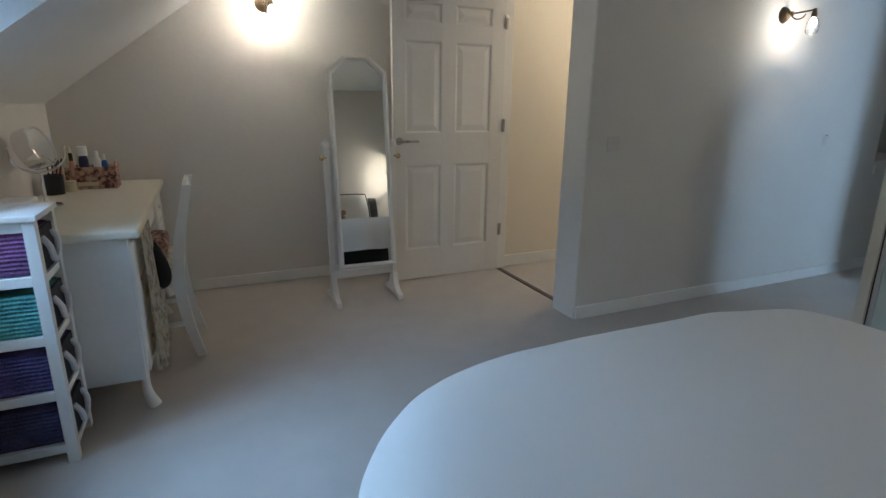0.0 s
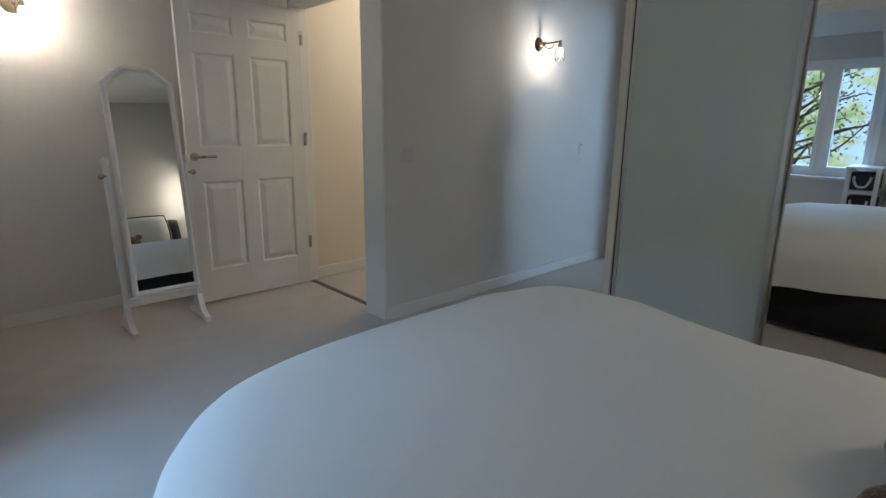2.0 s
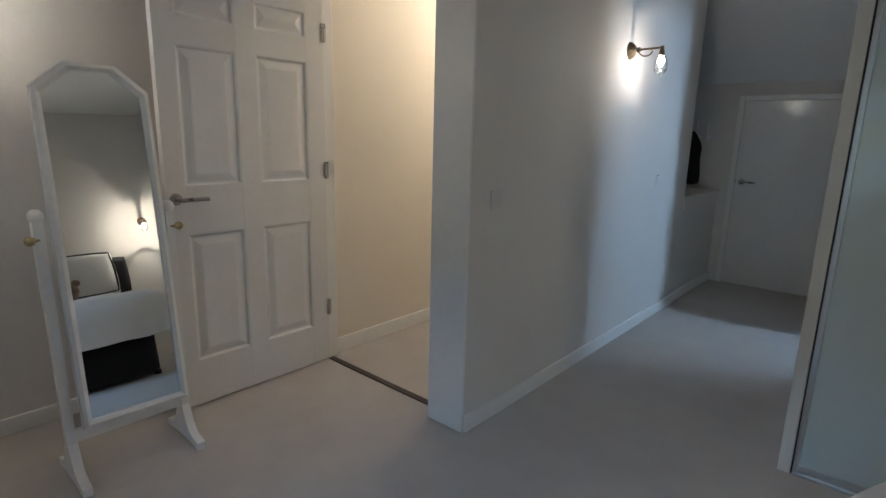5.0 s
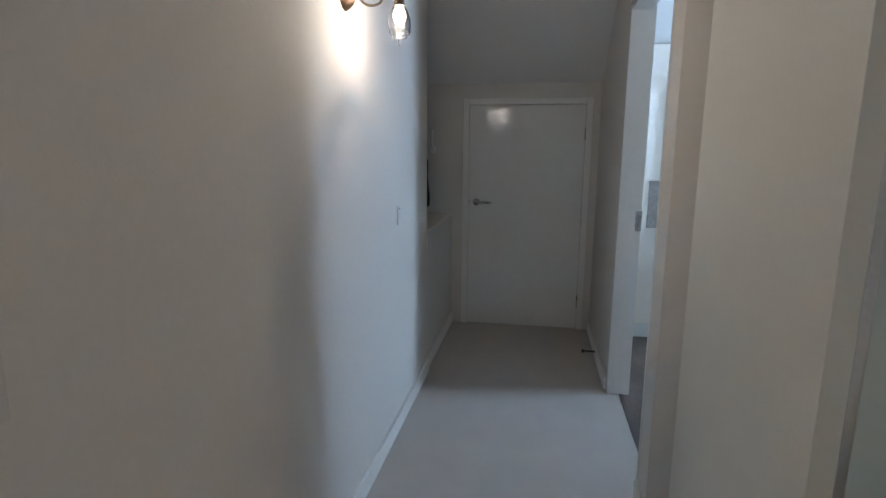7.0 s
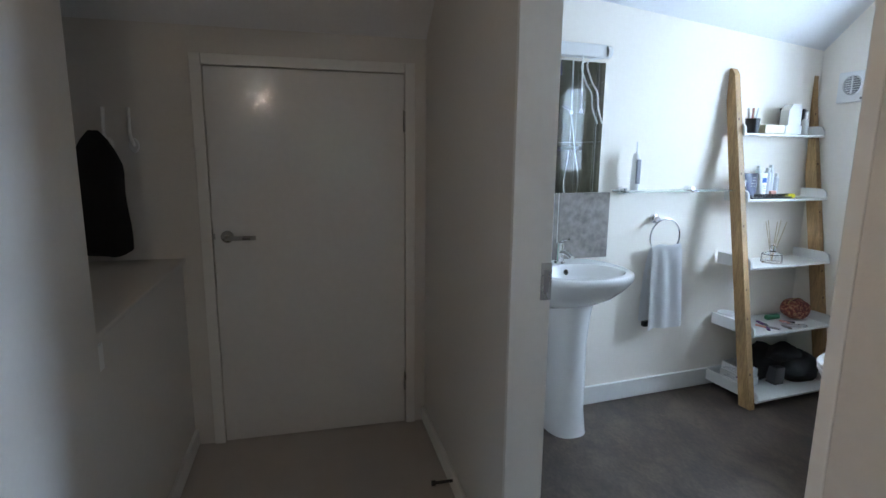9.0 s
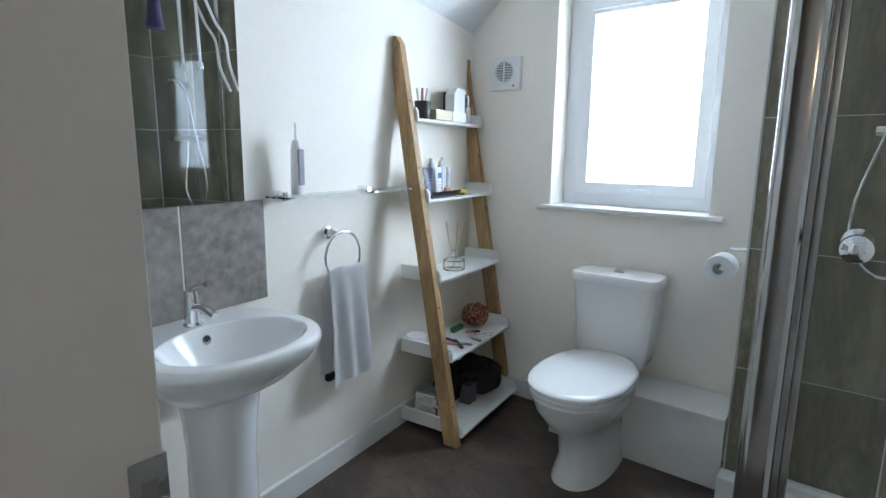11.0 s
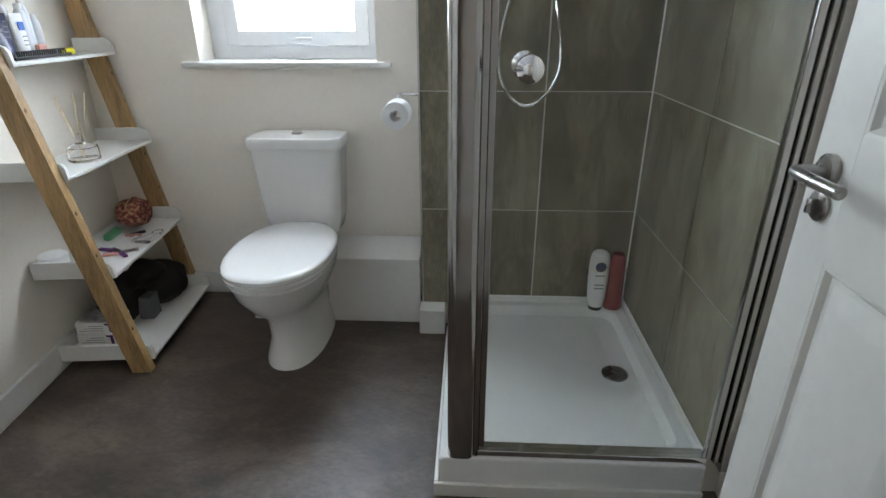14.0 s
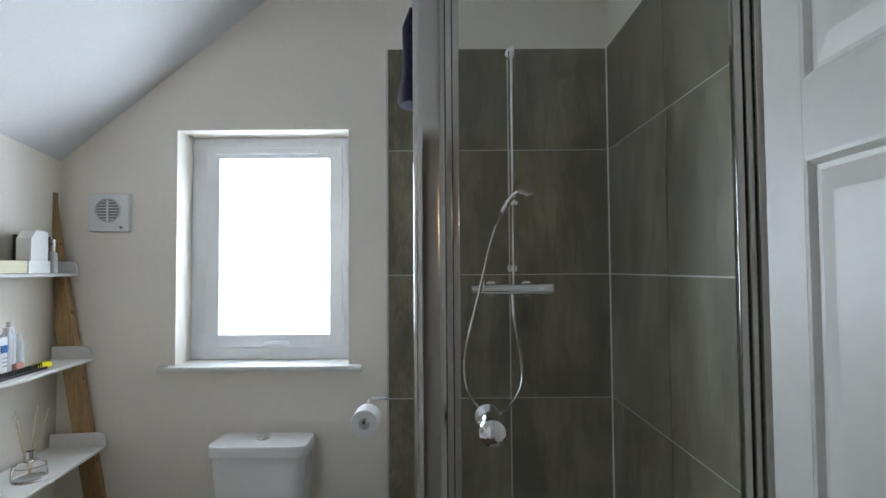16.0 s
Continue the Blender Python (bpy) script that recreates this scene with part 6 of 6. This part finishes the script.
part("side_panel", box(FX - 0.003, FX + 0.003, -0.26, FY - 0.034, TRZ + 0.02, ET + 0.42), M_PANE, en, "clear glass side panel", False)
part("side_rail", box(FX - 0.014, FX + 0.014, -0.276, FY - 0.034, TRZ, TRZ + 0.02, 0.004), M_UPVC, en)
part("side_profile", box(FX - 0.016, FX + 0.016, -0.281, -0.25, TRZ, ET + 0.42, 0.004), M_CHROME, en)
for s, yk in ((1, FY + 0.002), (-1, FY - 0.004)):
    part("door_knob", lathe([(0, 0.075), (0.014, 0.073), (0.026, 0.062), (0.027, 0.052), (0.014, 0.036), (0.012, 0)], Matrix.Translation((3.645, yk, 1.118)) @ pose(0, 0, 0, -90 * s), 24), M_CHROME, en, "round chrome door knob")

# riser rail, bar valve, hose and handset
sh = thing("shower_set", 3.47, -0.28, 1.4, "chrome bar shower with riser rail and hose", "shower")
part("riser_rail", cyl((3.482, -0.235, 1.36), (3.482, -0.235, 2.25), 0.006), M_CHROME, sh)
for z in (2.24, 1.44):
    part("rail_bracket", joined(cyl((3.482, -0.281, z), (3.482, -0.23, z), 0.011), lathe([(0, 0.012), (0.018, 0.01), (0.02, 0)], Matrix.Translation((3.482, -0.281, z)) @ pose(0, 0, 0, -90), 18)), M_CHROME, sh)
part("bar_valve", joined(cyl((3.40, -0.22, 1.365), (3.585, -0.22, 1.365), 0.021), cyl((3.585, -0.22, 1.365), (3.635, -0.22, 1.365), 0.018), cyl((3.345, -0.22, 1.365), (3.40, -0.22, 1.365), 0.023)), M_CHROME, sh, "chrome thermostatic bar valve")
part("valve_lever", box(3.59, 3.60, -0.215, -0.19, 1.36, 1.40, 0.003), M_CHROME, sh)
for x in (3.43, 3.56):
    part("inlet", joined(cyl((x, -0.281, 1.365), (x, -0.23, 1.365), 0.014), lathe([(0, 0.01), (0.028, 0.008), (0.03, 0)], Matrix.Translation((x, -0.281, 1.365)) @ pose(0, 0, 0, -90), 20)), M_CHROME, sh)
part("slider", box(3.464, 3.50, -0.25, -0.205, 1.665, 1.70, 0.006), M_CHROME, sh)
part("handset", joined(tube(curve_points([(3.525, -0.20, 1.64), (3.495, -0.19, 1.69), (3.46, -0.16, 1.715)], 5), 0.011, 12), lathe([(0, 0.02), (0.02, 0.016), (0.036, 0.006), (0.036, 0.0), (0, 0)], Matrix.Translation((3.445, -0.15, 1.715)) @ pose(0, 0, 0, 135, 0, 15), 24)), M_CHROME, sh, "chrome shower handset")
hose = curve_points([(3.525, -0.20, 1.64), (3.565, -0.19, 1.54), (3.61, -0.185, 1.36), (3.66, -0.19, 1.15), (3.655, -0.195, 1.02), (3.60, -0.195, 0.94), (3.53, -0.195, 0.94), (3.47, -0.20, 1.02), (3.463, -0.21, 1.12), (3.485, -0.215, 1.25), (3.49, -0.22, 1.35)], 10)
part("hose", tube(hose, 0.0065, 8), M_CHROME, sh, "flexible steel hose")

# bottles in the tray corner
b1 = thing("shower_bottle", 3.238, -0.238, TRZ, "white shampoo bottle with a round blue badge", "bottle")
part("body", loft([[(3.238 + w * math.cos(a), -0.238 + 0.026 * math.sin(a), TRZ + z) for a in [2 * math.pi * k / 24 for k in range(24)]] for z, w in ((0.0, 0.025), (0.025, 0.028), (0.03, 0.034), (0.12, 0.04), (0.20, 0.04), (0.235, 0.035), (0.245, 0.025))]), M_WHITEP, b1)
part("badge", lathe([(0, 0.003), (0.02, 0.002), (0.021, 0)], Matrix.Translation((3.238, -0.2125, TRZ + 0.19)) @ pose(0, 0, 0, -90, 0, 0), 20), M_NAVYP, b1, "round dark blue badge")
part("cap", lathe([(0, -0.003), (0.026, -0.003), (0.027, 0.002), (0.026, 0.012), (0, 0.012)], pose(3.238, -0.238, TRZ), 20), M_BLACK, b1, "dark cap at the bottom")
for z in (0.17, 0.15, 0.11, 0.095):
    part("print", box(3.220, 3.256, -0.2135, -0.2115, TRZ + z, TRZ + z + 0.005), M_GREY if z < 0.16 else M_YELLOW, b1, "", False)
b2 = thing("shower_bottle", 3.170, -0.235, TRZ, "dark red shower gel bottle", "bottle")
part("body", loft([[(3.170 + w * math.cos(a), -0.235 + 0.022 * math.sin(a), TRZ + z) for a in [2 * math.pi * k / 20 for k in range(20)]] for z, w in ((0.0, 0.03), (0.01, 0.036), (0.14, 0.033), (0.21, 0.031), (0.24, 0.02))]), M_RED, b2)
# cloth over the enclosure
bm = loft([[(3.83 + w * math.cos(a), 0.20 + d * math.sin(a), z - 0.10) for a in [2 * math.pi * k / 14 for k in range(14)]] for z, w, d in ((2.28, 0.004, 0.01), (2.22, 0.014, 0.03), (2.10, 0.018, 0.035), (2.02, 0.03, 0.05), (2.0, 0.028, 0.05))])
for v in bm.verts:
    v.co.x += 0.012 * noise.noise(v.co * 14)
single("purple_cloth", bm, M_PURPLECLOTH, "dark purple cloth hanging by the side glass", "cloth")

# ---- wall tiles ----
ROWS_Z = [(0.105, 0.52), (0.52, 0.965), (0.965, 1.417), (1.417, 1.88), (1.88, 2.265)]
G, GZ = 0.0028, 0.0016
wall_back = bpy.data.objects["wall_shower_back"]
wall_side = bpy.data.objects["wall_shower_side"]
structure("grout_back", box(3.105, 3.94, -0.294, -0.2850, 0.09, 2.264), M_GROUT, "pale grout between the shower tiles")
structure("grout_side", box(3.105, 3.1145, -0.2855, 0.56, 0.09, 2.264), M_GROUT, "pale grout between the shower tiles")
for z0, z1 in ROWS_Z:
    for x0, x1 in ((3.118, 3.49), (3.49, 3.94)):
        part("tile", box(x0 + G, x1 - G, -0.2855, -0.282, z0 + GZ, z1 - GZ), M_TILE, wall_back, smooth=False)
    for y0, y1 in ((-0.282, 0.222), (0.222, 0.56)):
        part("tile", box(3.1145, 3.117, y0 + 0.0035, y1 - 0.0035, z0 + GZ * 1.4, z1 - GZ * 1.4), M_TILE, wall_side, smooth=False)
structure("sealant_bead", joined(cyl((3.1185, -0.2805, 0.11), (3.1185, -0.2805, 2.26), 0.0035, seg=8), cyl((3.118, -0.2805, 0.144), (3.82, -0.2805, 0.144), 0.004, seg=8), cyl((3.1185, -0.28, 0.144), (3.1185, 0.56, 0.144), 0.004, seg=8)), M_WHITEP, "white sealant bead in the tiled corner", True)
structure("tile_trim", box(3.94, 3.944, YW, -0.281, 0.11, 2.265), M_ALU, "thin metal edge trim on the tiled corner")

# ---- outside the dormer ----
structure("backdrop", box(-62, -60, -45, 75, -6, 40), M_FARWOODS, "glowing backdrop of hazy autumn hillside and pale sky far off")
structure("ground", box(-80, 80, -80, 80, -3.2, -3.0), M_GRASS, "grassy ground outside the house")


def tree(x, y, h, seed, leaf):
    r = random.Random(seed)
    t = thing("tree", x, y, -3, "tall tree with thin branches and sparse autumn leaves", "tree", "trees")
    pts = curve_points([(x, y, -3), (x + 0.1, y - 0.08, -1), (x - 0.06, y + 0.1, 1.0), (x + 0.05, y, h)], 6)
    n = len(pts)
    bm = tube(pts, 0.14, 10, None, [0.17 * (1 - 0.75 * k / n) for k in range(n)])
    tips = []
    for k in range(34):
        z = -1.0 + (h + 0.8) * k / 34
        a = r.random() * 6.28
        L = 1.0 + r.random() * 1.9
        p0 = Vector((x, y, z))
        p1 = p0 + Vector((math.cos(a) * L * 0.5, math.sin(a) * L * 0.5, 0.25 + r.random() * 0.4))
        p2 = p0 + Vector((math.cos(a + 0.3) * L, math.sin(a + 0.3) * L, 0.3 + r.random() * 0.9))
        br = curve_points([p0, p1, p2], 4)
        tube(br, 0.03, 6, bm, [0.05 * (1 - 0.85 * i / len(br)) for i in range(len(br))])
        for _ in range(4):
            q = br[r.randrange(3, len(br))]
            e = q + Vector((r.uniform(-0.5, 0.5), r.uniform(-0.5, 0.5), r.uniform(-0.1, 0.5)))
            tube([q, (q + e) / 2 + Vector((0, 0, 0.06)), e], 0.01, 5, bm, [0.014, 0.009, 0.004])
            tips += [q, (q + e) / 2, e]
    part("trunk", bm, M_BARK, t)
    verts, faces = [], []
    for p in tips:
        for _ in range(7):
            c = p + Vector((r.gauss(0, 0.25), r.gauss(0, 0.25), r.gauss(0, 0.22)))
            u = Vector((r.uniform(-1, 1), r.uniform(-1, 1), r.uniform(-1, 1))).normalized() * 0.06
            w = Vector((r.uniform(-1, 1), r.uniform(-1, 1), r.uniform(-1, 1))).normalized() * 0.035
            k = len(verts)
            verts += [c - u, c + w, c + u, c - w]
            faces.append((k, k + 1, k + 2, k + 3))
    me = bpy.data.meshes.new("crown")
    me.from_pydata([tuple(v) for v in verts], [], faces)
    me.materials.append(leaf)
    c = new("crown", me)
    c.parent = t
    c.matrix_parent_inverse = Matrix.Translation((x, y, -3)).inverted()


tree(-11.0, 6.0, 6.5, 3, M_LEAF2)
tree(-12.5, 8.6, 7.0, 5, M_LEAF)
tree(-14.0, 5.0, 7.5, 8, M_LEAF2)
tree(-15.5, 11.0, 7.0, 11, M_LEAF)
tree(-18.0, 8.0, 8.0, 14, M_LEAF2)
tree(-20.0, 13.0, 8.0, 21, M_LEAF)
